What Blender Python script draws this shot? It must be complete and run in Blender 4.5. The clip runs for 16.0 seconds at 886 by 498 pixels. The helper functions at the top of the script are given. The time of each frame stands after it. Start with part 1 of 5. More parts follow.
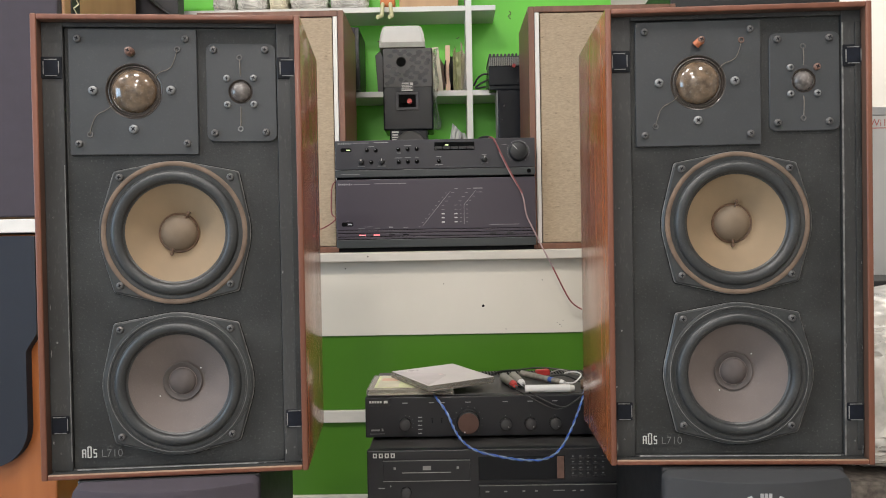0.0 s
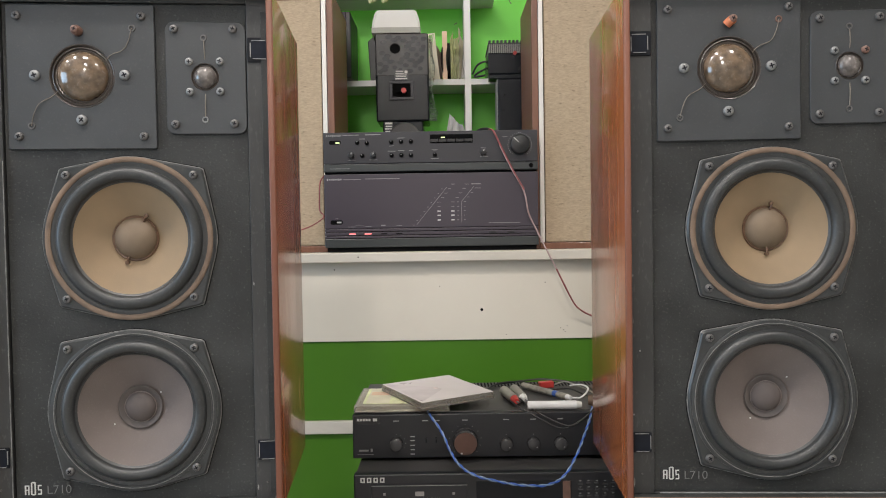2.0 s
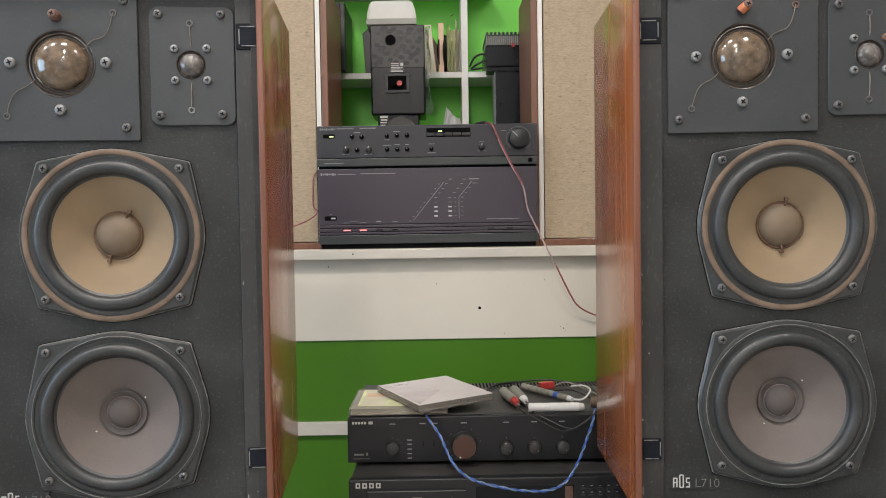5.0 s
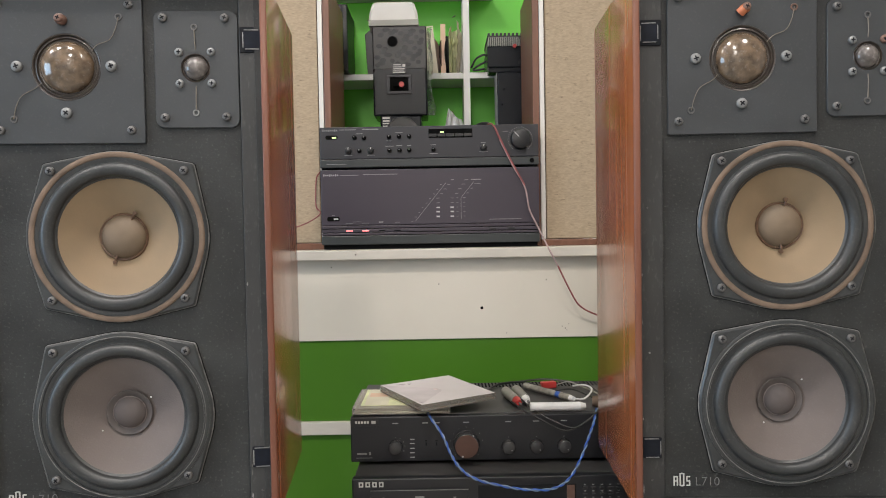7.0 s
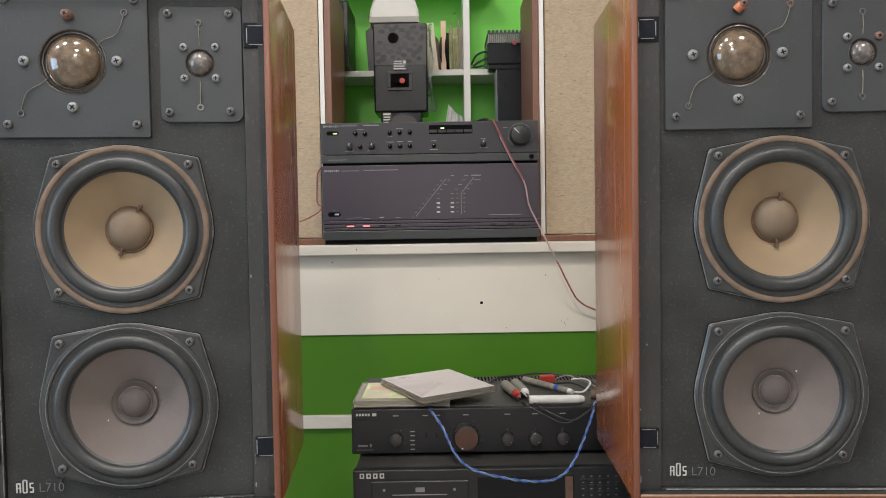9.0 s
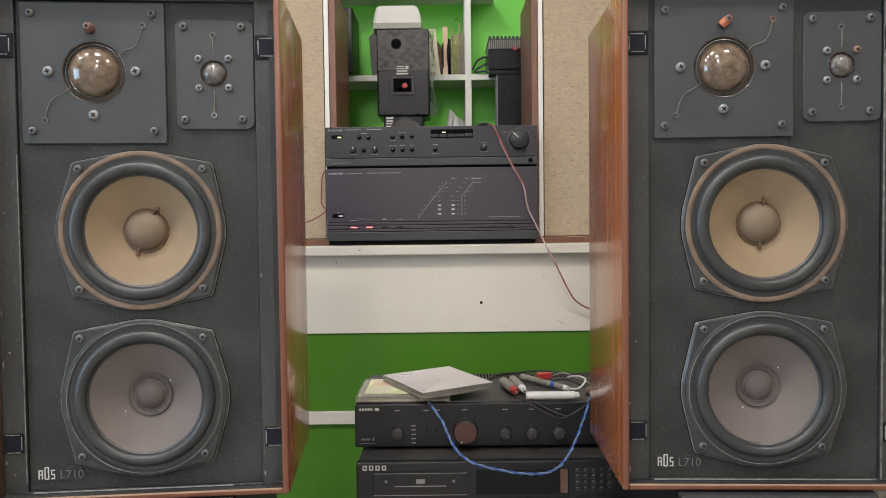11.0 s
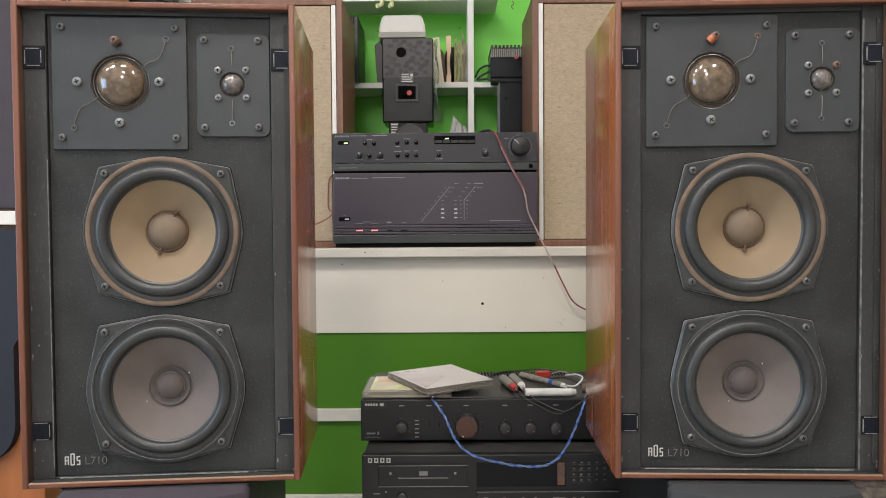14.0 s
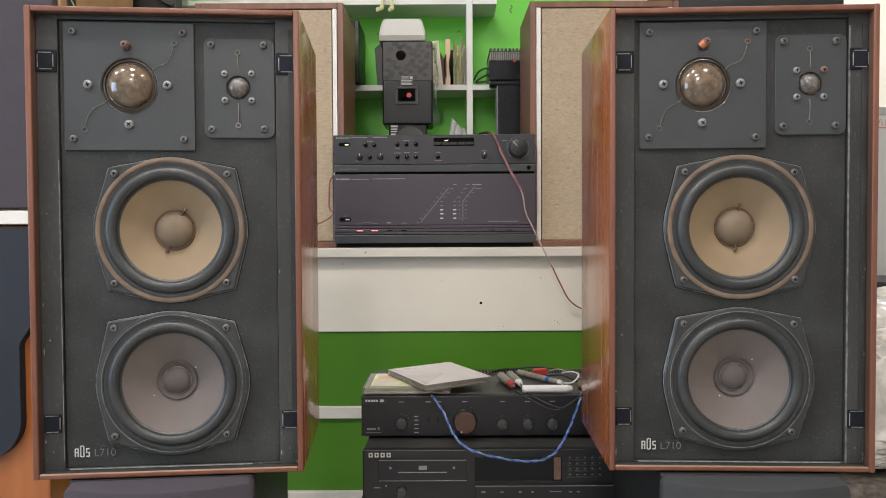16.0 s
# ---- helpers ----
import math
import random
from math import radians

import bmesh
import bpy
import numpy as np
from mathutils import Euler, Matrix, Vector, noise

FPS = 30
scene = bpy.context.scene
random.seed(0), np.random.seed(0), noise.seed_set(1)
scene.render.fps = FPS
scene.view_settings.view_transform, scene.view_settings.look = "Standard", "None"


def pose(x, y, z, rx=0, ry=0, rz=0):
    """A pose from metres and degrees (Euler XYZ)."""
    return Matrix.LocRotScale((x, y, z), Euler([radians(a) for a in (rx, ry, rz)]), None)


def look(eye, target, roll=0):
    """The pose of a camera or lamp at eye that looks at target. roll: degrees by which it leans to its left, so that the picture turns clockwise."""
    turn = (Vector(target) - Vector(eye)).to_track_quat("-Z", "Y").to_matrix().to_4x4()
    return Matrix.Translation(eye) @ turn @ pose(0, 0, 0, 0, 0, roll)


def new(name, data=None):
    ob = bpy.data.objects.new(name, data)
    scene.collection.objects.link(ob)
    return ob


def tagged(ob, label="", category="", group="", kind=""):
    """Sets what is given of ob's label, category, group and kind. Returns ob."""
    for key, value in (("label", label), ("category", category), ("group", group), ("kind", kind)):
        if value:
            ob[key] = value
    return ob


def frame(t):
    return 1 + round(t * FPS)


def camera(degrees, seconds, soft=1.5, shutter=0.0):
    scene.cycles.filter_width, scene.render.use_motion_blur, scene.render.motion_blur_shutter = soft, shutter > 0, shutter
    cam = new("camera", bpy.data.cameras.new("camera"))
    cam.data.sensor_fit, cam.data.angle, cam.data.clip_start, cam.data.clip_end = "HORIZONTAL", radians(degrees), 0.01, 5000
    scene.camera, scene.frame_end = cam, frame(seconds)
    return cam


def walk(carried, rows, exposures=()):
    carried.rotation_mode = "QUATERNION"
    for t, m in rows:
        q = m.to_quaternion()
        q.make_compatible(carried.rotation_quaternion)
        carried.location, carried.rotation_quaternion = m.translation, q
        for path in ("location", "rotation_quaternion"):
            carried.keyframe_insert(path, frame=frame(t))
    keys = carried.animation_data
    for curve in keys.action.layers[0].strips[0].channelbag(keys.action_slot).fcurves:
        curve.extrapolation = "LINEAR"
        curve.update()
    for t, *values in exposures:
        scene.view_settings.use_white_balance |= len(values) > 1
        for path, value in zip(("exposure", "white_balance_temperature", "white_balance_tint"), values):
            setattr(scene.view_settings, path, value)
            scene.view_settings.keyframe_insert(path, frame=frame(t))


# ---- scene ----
cam = camera(63.0, 16.0, 1.0)
PATH = [
    (0, (0.0261, 0.1810, 1.0259), (0.0117, 2.1810, 0.9951), -1.00),
    (0.5, (0.0271, 0.1910, 1.0249), (0.0096, 2.1910, 0.9901), -1.00),
    (1, (0.0291, 0.2280, 1.0269), (0.0175, 2.2280, 0.9850), -0.90),
    (1.5, (0.0322, 0.2610, 1.0348), (0.0206, 2.2610, 0.9880), -1.00),
    (2, (0.0303, 0.2860, 1.0419), (0.0205, 2.2860, 0.9870), -0.90),
    (2.5, (0.0213, 0.3060, 1.0450), (0.0095, 2.3050, 0.9821), -0.90),
    (3, (0.0213, 0.3200, 1.0440), (0.0145, 2.3190, 0.9821), -0.90),
    (3.5, (0.0233, 0.3230, 1.0450), (0.0194, 2.3220, 0.9800), -0.90),
    (4, (0.0243, 0.3230, 1.0429), (0.0304, 2.3220, 0.9759), -0.90),
    (6.5, (0.0253, 0.3190, 1.0429), (0.0284, 2.3180, 0.9759), -0.90),
    (7, (0.0253, 0.3160, 1.0439), (0.0244, 2.3150, 0.9769), -1.00),
    (7.5, (0.0253, 0.3150, 1.0439), (0.0234, 2.3140, 0.9769), -1.10),
    (8, (0.0253, 0.3140, 1.0409), (0.0223, 2.3130, 0.9730), -1.00),
    (8.5, (0.0243, 0.3120, 1.0409), (0.0243, 2.3110, 0.9709), -0.90),
    (9, (0.0243, 0.3050, 1.0399), (0.0242, 2.3030, 0.9659), -0.90),
    (11.5, (0.0263, 0.2560, 1.0419), (0.0193, 2.2550, 0.9710), -0.60),
    (12, (0.0243, 0.2480, 1.0399), (0.0153, 2.2470, 0.9711), -0.50),
    (12.5, (0.0213, 0.2390, 1.0410), (0.0114, 2.2380, 0.9771), -0.40),
    (13, (0.0223, 0.2330, 1.0420), (0.0144, 2.2320, 0.9771), -0.50),
    (13.5, (0.0243, 0.2230, 1.0419), (0.0134, 2.2220, 0.9801), -0.50),
    (14, (0.0243, 0.2170, 1.0399), (0.0144, 2.2160, 0.9801), -0.40),
    (14.5, (0.0233, 0.2080, 1.0400), (0.0124, 2.2070, 0.9791), -0.30),
    (15, (0.0213, 0.2010, 1.0400), (0.0115, 2.2000, 0.9811), -0.30),
    (15.5, (0.0213, 0.1960, 1.0380), (0.0154, 2.1950, 0.9801), -0.30),
    (16, (0.0232, 0.1920, 1.0370), (0.0175, 2.1910, 0.9820), -0.30),
]
walk(cam, [(t, look(eye, target, roll)) for t, eye, target, roll in PATH])

# ---- world and light ----
world = bpy.data.worlds.new("world")
scene.world = world
world.use_nodes = True
world.node_tree.nodes["Background"].inputs[0].default_value = (0.9, 0.95, 1.0, 1)
world.node_tree.nodes["Background"].inputs[1].default_value = 0.15
scene.view_settings.exposure = 0.0

# x 1.9, x 2.2 and y -0.9 are unseen fill lamps, added for brightness
LAMPS = [(-2.0, 0.35, 0.8), (-1.2, 0.35, 0.8), (-0.4, 0.35, 1.1), (1.9, 2.4, 1.0), (-0.2, -0.9, 1.0), (0.86, 0.0, 1.15), (2.2, 3.4, 1.0), (-0.3, -2.6, 2.0)]
CEILING = 2.75
LAMP_POWER = 17.2
WINDOW_POWER = 52.0


# ---- materials ----
def mat(name, col, rough=0.5, metal=0.0, var=0.12, scale=30.0, bump=0.05, fine=400.0, coat=0.0, stretch=(1, 1, 1), dust=0.0, speck=0.0):
    m = bpy.data.materials.new(name)
    m.use_nodes = True
    nt = m.node_tree
    b = nt.nodes["Principled BSDF"]
    b.inputs["Metallic"].default_value = metal
    b.inputs["Coat Weight"].default_value = coat
    b.inputs["Coat Roughness"].default_value = 0.12
    co = nt.nodes.new("ShaderNodeTexCoord")
    mp = nt.nodes.new("ShaderNodeMapping")
    mp.inputs["Scale"].default_value = stretch
    nt.links.new(co.outputs["Object"], mp.inputs[0])
    n1 = nt.nodes.new("ShaderNodeTexNoise")
    n1.inputs["Scale"].default_value, n1.inputs["Detail"].default_value = scale, 6
    n2 = nt.nodes.new("ShaderNodeTexNoise")
    n2.inputs["Scale"].default_value, n2.inputs["Detail"].default_value = fine, 3
    for n in (n1, n2):
        nt.links.new(mp.outputs[0], n.inputs["Vector"])
    ramp = nt.nodes.new("ShaderNodeValToRGB")
    lo = [c * (1 - var) for c in col]
    hi = [min(1, c * (1 + var)) for c in col]
    ramp.color_ramp.elements[0].position, ramp.color_ramp.elements[1].position = 0.3, 0.7
    ramp.color_ramp.elements[0].color, ramp.color_ramp.elements[1].color = (*lo, 1), (*hi, 1)
    nt.links.new(n1.outputs[0], ramp.inputs[0])
    out = ramp.outputs[0]
    if dust or speck:
        mix = nt.nodes.new("ShaderNodeMix")
        mix.data_type = "RGBA"
        thr = nt.nodes.new("ShaderNodeMapRange")
        thr.inputs[1].default_value, thr.inputs[2].default_value = 0.58, 0.80
        thr.inputs[4].default_value = max(dust, speck)
        n3 = nt.nodes.new("ShaderNodeTexNoise")
        n3.inputs["Scale"].default_value, n3.inputs["Detail"].default_value = (380.0 if dust else 260.0), 8
        nt.links.new(mp.outputs[0], n3.inputs["Vector"])
        nt.links.new(n3.outputs[0], thr.inputs[0])
        nt.links.new(thr.outputs[0], mix.inputs[0])
        nt.links.new(out, mix.inputs[6])
        mix.inputs[7].default_value = (0.32, 0.31, 0.29, 1)
        out = mix.outputs[2]
    nt.links.new(out, b.inputs["Base Color"])
    rr = nt.nodes.new("ShaderNodeMapRange")
    rr.inputs[3].default_value, rr.inputs[4].default_value = max(0.02, rough - 0.08), min(1, rough + 0.08)
    nt.links.new(n1.outputs[0], rr.inputs[0])
    nt.links.new(rr.outputs[0], b.inputs["Roughness"])
    if bump:
        bp = nt.nodes.new("ShaderNodeBump")
        bp.inputs["Strength"].default_value, bp.inputs["Distance"].default_value = bump, 0.001
        nt.links.new(n2.outputs[0], bp.inputs["Height"])
        nt.links.new(bp.outputs[0], b.inputs["Normal"])
    return m


def wood(name, c1, c2, rough=0.4, grain=(60, 60, 3), coat=0.2):
    m = mat(name, c1, rough, var=0.2, scale=1.0, bump=0.015, fine=2.0, coat=coat, stretch=grain)
    ramp = [n for n in m.node_tree.nodes if n.type == "VALTORGB"][0]
    ramp.color_ramp.elements[0].color, ramp.color_ramp.elements[1].color = (*c1, 1), (*c2, 1)
    return m


def glow(name, col, power):
    m = bpy.data.materials.new(name)
    m.use_nodes = True
    b = m.node_tree.nodes["Principled BSDF"]
    b.inputs["Base Color"].default_value = (*col, 1)
    b.inputs["Emission Color"].default_value = (*col, 1)
    b.inputs["Emission Strength"].default_value = power
    return m


def clear(name, col, rough=0.08, alpha=0.35):
    m = bpy.data.materials.new(name)
    m.use_nodes = True
    b = m.node_tree.nodes["Principled BSDF"]
    b.inputs["Base Color"].default_value = (*col, 1)
    b.inputs["Roughness"].default_value = rough
    b.inputs["Transmission Weight"].default_value = 1 - alpha
    b.inputs["IOR"].default_value = 1.3
    return m


M = {}
M["teak"] = wood("teak_veneer", (0.235, 0.066, 0.020), (0.345, 0.107, 0.035), 0.25, (70, 70, 2.5), 0.45)
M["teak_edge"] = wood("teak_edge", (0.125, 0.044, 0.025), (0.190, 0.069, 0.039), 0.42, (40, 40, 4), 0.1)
M["teak_lip"] = wood("pale_teak_lip", (0.21, 0.125, 0.078), (0.31, 0.20, 0.13), 0.5, (5, 40, 40), 0.0)
M["teak_inner"] = wood("dark_teak_inside", (0.060, 0.034, 0.024), (0.105, 0.055, 0.036), 0.5, (40, 40, 4), 0.0)
M["walnut"] = wood("walnut_veneer", (0.12, 0.05, 0.03), (0.20, 0.09, 0.055), 0.42, (50, 50, 3), 0.1)
M["orange_wood"] = wood("orange_wood", (0.32, 0.098, 0.024), (0.42, 0.142, 0.040), 0.4, (20, 20, 2), 0.2)
M["tan_wood"] = wood("tan_wood", (0.38, 0.20, 0.095), (0.50, 0.285, 0.145), 0.5, (20, 20, 2), 0.0)
M["pale_wood"] = wood("pale_wood", (0.45, 0.27, 0.14), (0.58, 0.37, 0.2), 0.5, (20, 20, 2), 0.0)
M["baffle"] = mat("black_chipboard_baffle", (0.0215, 0.0226, 0.0222), 0.62, var=0.46, scale=16, bump=0.4, fine=500, dust=0.17)
M["baffle"].node_tree.nodes["Principled BSDF"].inputs["Specular IOR Level"].default_value = 0.4
M["frame_black"] = mat("black_painted_wood", (0.0260, 0.0264, 0.0262), 0.56, var=0.35, scale=14, bump=0.25, fine=300, dust=0.11, stretch=(1, 1, 0.4))
M["plate"] = mat("black_anodised_plate", (0.0345, 0.0378, 0.0408), 0.50, var=0.13, scale=14, bump=0.1, fine=700, dust=0.06)
M["basket"] = mat("black_cast_basket", (0.032, 0.0343, 0.0353), 0.32, var=0.15, scale=40, bump=0.08, fine=500, dust=0.08)
M["rubber"] = mat("rubber_surround", (0.029, 0.0310, 0.0318), 0.42, var=0.22, scale=30, bump=0.08, fine=500, dust=0.12)
M["gasket"] = mat("tan_cork_gasket", (0.145, 0.100, 0.070), 0.75, var=0.22, scale=60, bump=0.2, fine=700)
M["cone_tan"] = mat("tan_paper_cone", (0.226, 0.160, 0.094), 0.72, var=0.10, scale=22, bump=0.12, fine=700)
M["cap_tan"] = mat("tan_dust_cap", (0.148, 0.107, 0.070), 0.6, var=0.18, scale=40, bump=0.1, fine=700)
M["cone_grey"] = mat("grey_paper_cone", (0.126, 0.103, 0.094), 0.72, var=0.10, scale=22, bump=0.2, fine=700, dust=0.10)
M["cap_grey"] = mat("grey_dust_cap", (0.085, 0.070, 0.066), 0.7, var=0.12, scale=40, bump=0.1, fine=700)
M["cap_ring"] = mat("dark_glue_ring", (0.074, 0.062, 0.058), 0.6, var=0.2, scale=60)
M["cap_seam"] = mat("pale_glue_seam", (0.20, 0.165, 0.155), 0.6, var=0.3, scale=120, bump=0.0)
M["glue"] = mat("brown_glue", (0.11, 0.06, 0.035), 0.4, var=0.3, scale=200)
M["dome"] = mat("sticky_brown_dome", (0.120, 0.082, 0.052), 0.13, var=0.5, scale=110, bump=0.3, fine=180, coat=0.8, speck=0.35)
M["dome_grey"] = mat("tarnished_tweeter_dome", (0.105, 0.092, 0.086), 0.25, var=0.45, scale=140, bump=0.3, fine=220, coat=0.6, speck=0.4)
M["dome_lip"] = mat("lacquered_dome_lip", (0.048, 0.038, 0.032), 0.34, var=0.35, scale=70, bump=0.25, fine=200, coat=0.25)
M["screw"] = mat("zinc_screw", (0.205, 0.21, 0.21), 0.45, metal=0.4, var=0.15, scale=200, bump=0.0)
M["screw_dark"] = mat("burnished_screw", (0.115, 0.112, 0.11), 0.42, metal=0.4, var=0.2, scale=200, bump=0.0)
M["void"] = mat("black_slot", (0.003, 0.003, 0.003), 0.9, var=0.05, bump=0.0)
M["void"].node_tree.nodes["Principled BSDF"].inputs["Specular IOR Level"].default_value = 0.1
M["wax"] = mat("orange_sealing_wax", (0.42, 0.13, 0.055), 0.45, var=0.2, scale=120)
M["wax_brown"] = mat("brown_sealing_wax", (0.155, 0.085, 0.064), 0.45, var=0.2, scale=120)
M["wire_thin"] = mat("tinned_lead_wire", (0.19, 0.165, 0.135), 0.45, metal=0.4, var=0.2, scale=100, bump=0.0)
M["plastic"] = mat("black_plastic", (0.014, 0.0145, 0.016), 0.42, var=0.1, scale=40, bump=0.03, dust=0.03)
M["socket"] = mat("dark_socket", (0.007, 0.008, 0.011), 0.72, var=0.1, bump=0.0)
# serves paint chips and scuffs, and bevel highlights put into the colour
M["edge_dim"] = mat("scuff_and_highlight", (0.135, 0.134, 0.128), 0.5, var=0.5, scale=120)
M["socket_hole"] = mat("slate_socket_core", (0.007, 0.009, 0.015), 0.7, var=0.3, scale=150)
for key in ("socket", "socket_hole"):
    M[key].node_tree.nodes["Principled BSDF"].inputs["Specular IOR Level"].default_value = 0.2
M["edge_rim"] = mat("pale_socket_rim", (0.20, 0.20, 0.195), 0.5, var=0.5, scale=150)
M["edge_lit"] = mat("worn_lit_edge", (0.23, 0.23, 0.22), 0.5, var=0.3, scale=150)
M["silver_print"] = mat("silver_print", (0.55, 0.55, 0.53), 0.35, metal=0.3, var=0.1, scale=100, bump=0.0)
M["grey_print"] = mat("grey_print", (0.34, 0.34, 0.34), 0.45, var=0.1, scale=100, bump=0.0)
M["dim_print"] = mat("dim_print", (0.23, 0.23, 0.225), 0.5, var=0.1, scale=100, bump=0.0)
M["badge_print"] = mat("worn_badge_print", (0.15, 0.15, 0.148), 0.5, var=0.3, scale=120, bump=0.0)
M["amp_face"] = mat("grey_black_panel", (0.0230, 0.0226, 0.0275), 0.42, var=0.05, scale=8, bump=0.02, fine=900)
M["amp_violet"] = mat("violet_black_panel", (0.046, 0.037, 0.048), 0.42, var=0.05, scale=6, bump=0.02, fine=900)
M["amp_band"] = mat("slate_band", (0.034, 0.038, 0.038), 0.4, var=0.06, scale=10, bump=0.02)
M["amp_case"] = mat("black_steel_case", (0.047, 0.046, 0.0455), 0.5, var=0.12, scale=20, bump=0.06, dust=0.08)
M["matt_panel"] = mat("matt_black_panel", (0.0095, 0.0102, 0.0135), 0.38, var=0.1, scale=10, bump=0.02, dust=0.02)
M["knob"] = mat("black_knob", (0.040, 0.040, 0.042), 0.24, var=0.1, scale=40, bump=0.03, dust=0.05)
M["knob_dark"] = mat("dull_black_knob", (0.016, 0.016, 0.017), 0.35, var=0.1, scale=40, bump=0.03)
M["knob_brown"] = mat("brown_volume_knob", (0.105, 0.056, 0.043), 0.45, metal=0.3, var=0.12, scale=60, bump=0.04)
M["white_paint"] = mat("cream_white_paint", (0.590, 0.545, 0.465), 0.5, var=0.04, scale=5, bump=0.05, fine=120)
M["shelf_paint"] = mat("white_shelf_paint", (0.72, 0.72, 0.69), 0.45, var=0.04, scale=8, bump=0.05, fine=150)
M["ledge_paint"] = mat("worn_white_edge", (0.54, 0.50, 0.435), 0.5, var=0.12, scale=30, bump=0.08, fine=200, stretch=(0.3, 1, 1))
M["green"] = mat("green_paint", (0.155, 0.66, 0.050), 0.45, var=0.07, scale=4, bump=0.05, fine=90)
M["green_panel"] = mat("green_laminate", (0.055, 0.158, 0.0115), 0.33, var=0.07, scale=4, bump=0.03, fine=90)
M["grille"] = mat("oatmeal_grille_cloth", (0.375, 0.292, 0.20), 0.85, var=0.16, scale=1.0, bump=0.5, fine=2.5, stretch=(150, 150, 420))
nt = M["grille"].node_tree
slub_map = nt.nodes.new("ShaderNodeMapping")
slub_map.inputs["Scale"].default_value = (75, 75, 270)
nt.links.new([n for n in nt.nodes if n.type == "TEX_COORD"][0].outputs["Object"], slub_map.inputs[0])
slub = nt.nodes.new("ShaderNodeTexNoise")
slub.inputs["Scale"].default_value, slub.inputs["Detail"].default_value = 1.0, 2
nt.links.new(slub_map.outputs[0], slub.inputs["Vector"])
slub_range = nt.nodes.new("ShaderNodeMapRange")
slub_range.inputs[1].default_value, slub_range.inputs[2].default_value, slub_range.inputs[4].default_value = 0.63, 0.74, 0.65
nt.links.new(slub.outputs[0], slub_range.inputs[0])
slub_mix = nt.nodes.new("ShaderNodeMix")
slub_mix.data_type = "RGBA"
slub_mix.inputs[7].default_value = (0.17, 0.125, 0.08, 1)
nt.links.new(slub_range.outputs[0], slub_mix.inputs[0])
nt.links.new([n for n in nt.nodes if n.type == "VALTORGB"][0].outputs[0], slub_mix.inputs[6])
nt.links.new(slub_mix.outputs[2], nt.nodes["Principled BSDF"].inputs["Base Color"])
M["trim_white"] = mat("ivory_trim", (0.66, 0.63, 0.585), 0.4, var=0.05, scale=20)
M["gloss_black"] = mat("gloss_black", (0.0055, 0.007, 0.010), 0.24, var=0.1, scale=20, bump=0.0)
M["gloss_black"].node_tree.nodes["Principled BSDF"].inputs["Specular IOR Level"].default_value = 0.25
M["grey_white"] = mat("pale_grey_plastic", (0.60, 0.59, 0.56), 0.4, var=0.05, scale=20)
M["pen_grey"] = mat("mottled_grey_plastic", (0.27, 0.255, 0.22), 0.4, var=0.35, scale=120, bump=0.0)
M["red"] = mat("red_plastic", (0.48, 0.045, 0.04), 0.35, var=0.15, scale=60)
M["white_pl"] = mat("white_plastic", (0.74, 0.74, 0.74), 0.35, var=0.05, scale=60)
M["grey_metal"] = mat("grey_plug_barrel", (0.30, 0.29, 0.26), 0.4, metal=0.4, var=0.15, scale=120)
M["blue"] = mat("blue_cable", (0.035, 0.11, 0.46), 0.4, var=0.15, scale=80)
M["pale_cable"] = mat("pale_blue_cable", (0.17, 0.25, 0.40), 0.4, var=0.15, scale=80)
M["red_cable"] = mat("red_cable", (0.24, 0.062, 0.060), 0.45, var=0.2, scale=80)
M["pink_cable"] = mat("grey_pink_cable", (0.34, 0.24, 0.23), 0.45, var=0.2, scale=80)
M["black_cable"] = mat("black_cable", (0.02, 0.02, 0.02), 0.45, var=0.2, scale=80)
M["cd_white"] = mat("lilac_white_sleeve", (0.62, 0.57, 0.59), 0.3, var=0.06, scale=25, bump=0.02, coat=0.6)
M["cd_patch"] = mat("faded_print", (0.52, 0.465, 0.495), 0.3, var=0.18, scale=22, bump=0.02, coat=0.6)
M["cd_scuff"] = mat("pinkish_scuff", (0.50, 0.41, 0.42), 0.4, var=0.3, scale=160, bump=0.0)
M["tissue"] = mat("white_tissue", (0.80, 0.80, 0.78), 0.8, var=0.04, scale=40, bump=0.3, fine=150)
M["cd_clear"] = clear("clear_styrene", (0.62, 0.60, 0.54), 0.15, 0.3)
M["film"] = clear("clear_film", (0.90, 0.95, 0.90), 0.04, 0.02)
M["film"].node_tree.nodes["Principled BSDF"].inputs["IOR"].default_value = 1.12
M["paper_green"] = mat("pale_green_paper", (0.78, 0.80, 0.50), 0.6, var=0.25, scale=30)
M["paper_cream"] = mat("cream_paper", (0.76, 0.71, 0.56), 0.7, var=0.1, scale=30)
M["paper_pink"] = mat("pink_paper", (0.78, 0.55, 0.40), 0.7, var=0.1, scale=30)
M["purple_cloth"] = mat("plum_grille_cloth", (0.047, 0.039, 0.050), 0.85, var=0.1, scale=30, bump=0.35, fine=1500)
M["charcoal_cloth"] = mat("charcoal_grille_cloth", (0.034, 0.036, 0.039), 0.85, var=0.1, scale=30, bump=0.35, fine=1500)
M["navy_cloth"] = mat("navy_black_grille_cloth", (0.014, 0.018, 0.028), 0.8, var=0.1, scale=30, bump=0.3, fine=1500)
M["plaster"] = mat("pale_plaster", (0.72, 0.70, 0.66), 0.75, var=0.04, scale=3, bump=0.08, fine=60)
M["ceiling"] = mat("ceiling_white", (0.80, 0.79, 0.77), 0.8, var=0.03, scale=3, bump=0.05, fine=60)
# unseen floor, made pale so that it throws light up under the shelf
M["floor"] = mat("pale_bounce_floor", (0.36, 0.335, 0.30), 0.4, var=0.45, scale=90, bump=0.03, fine=300)
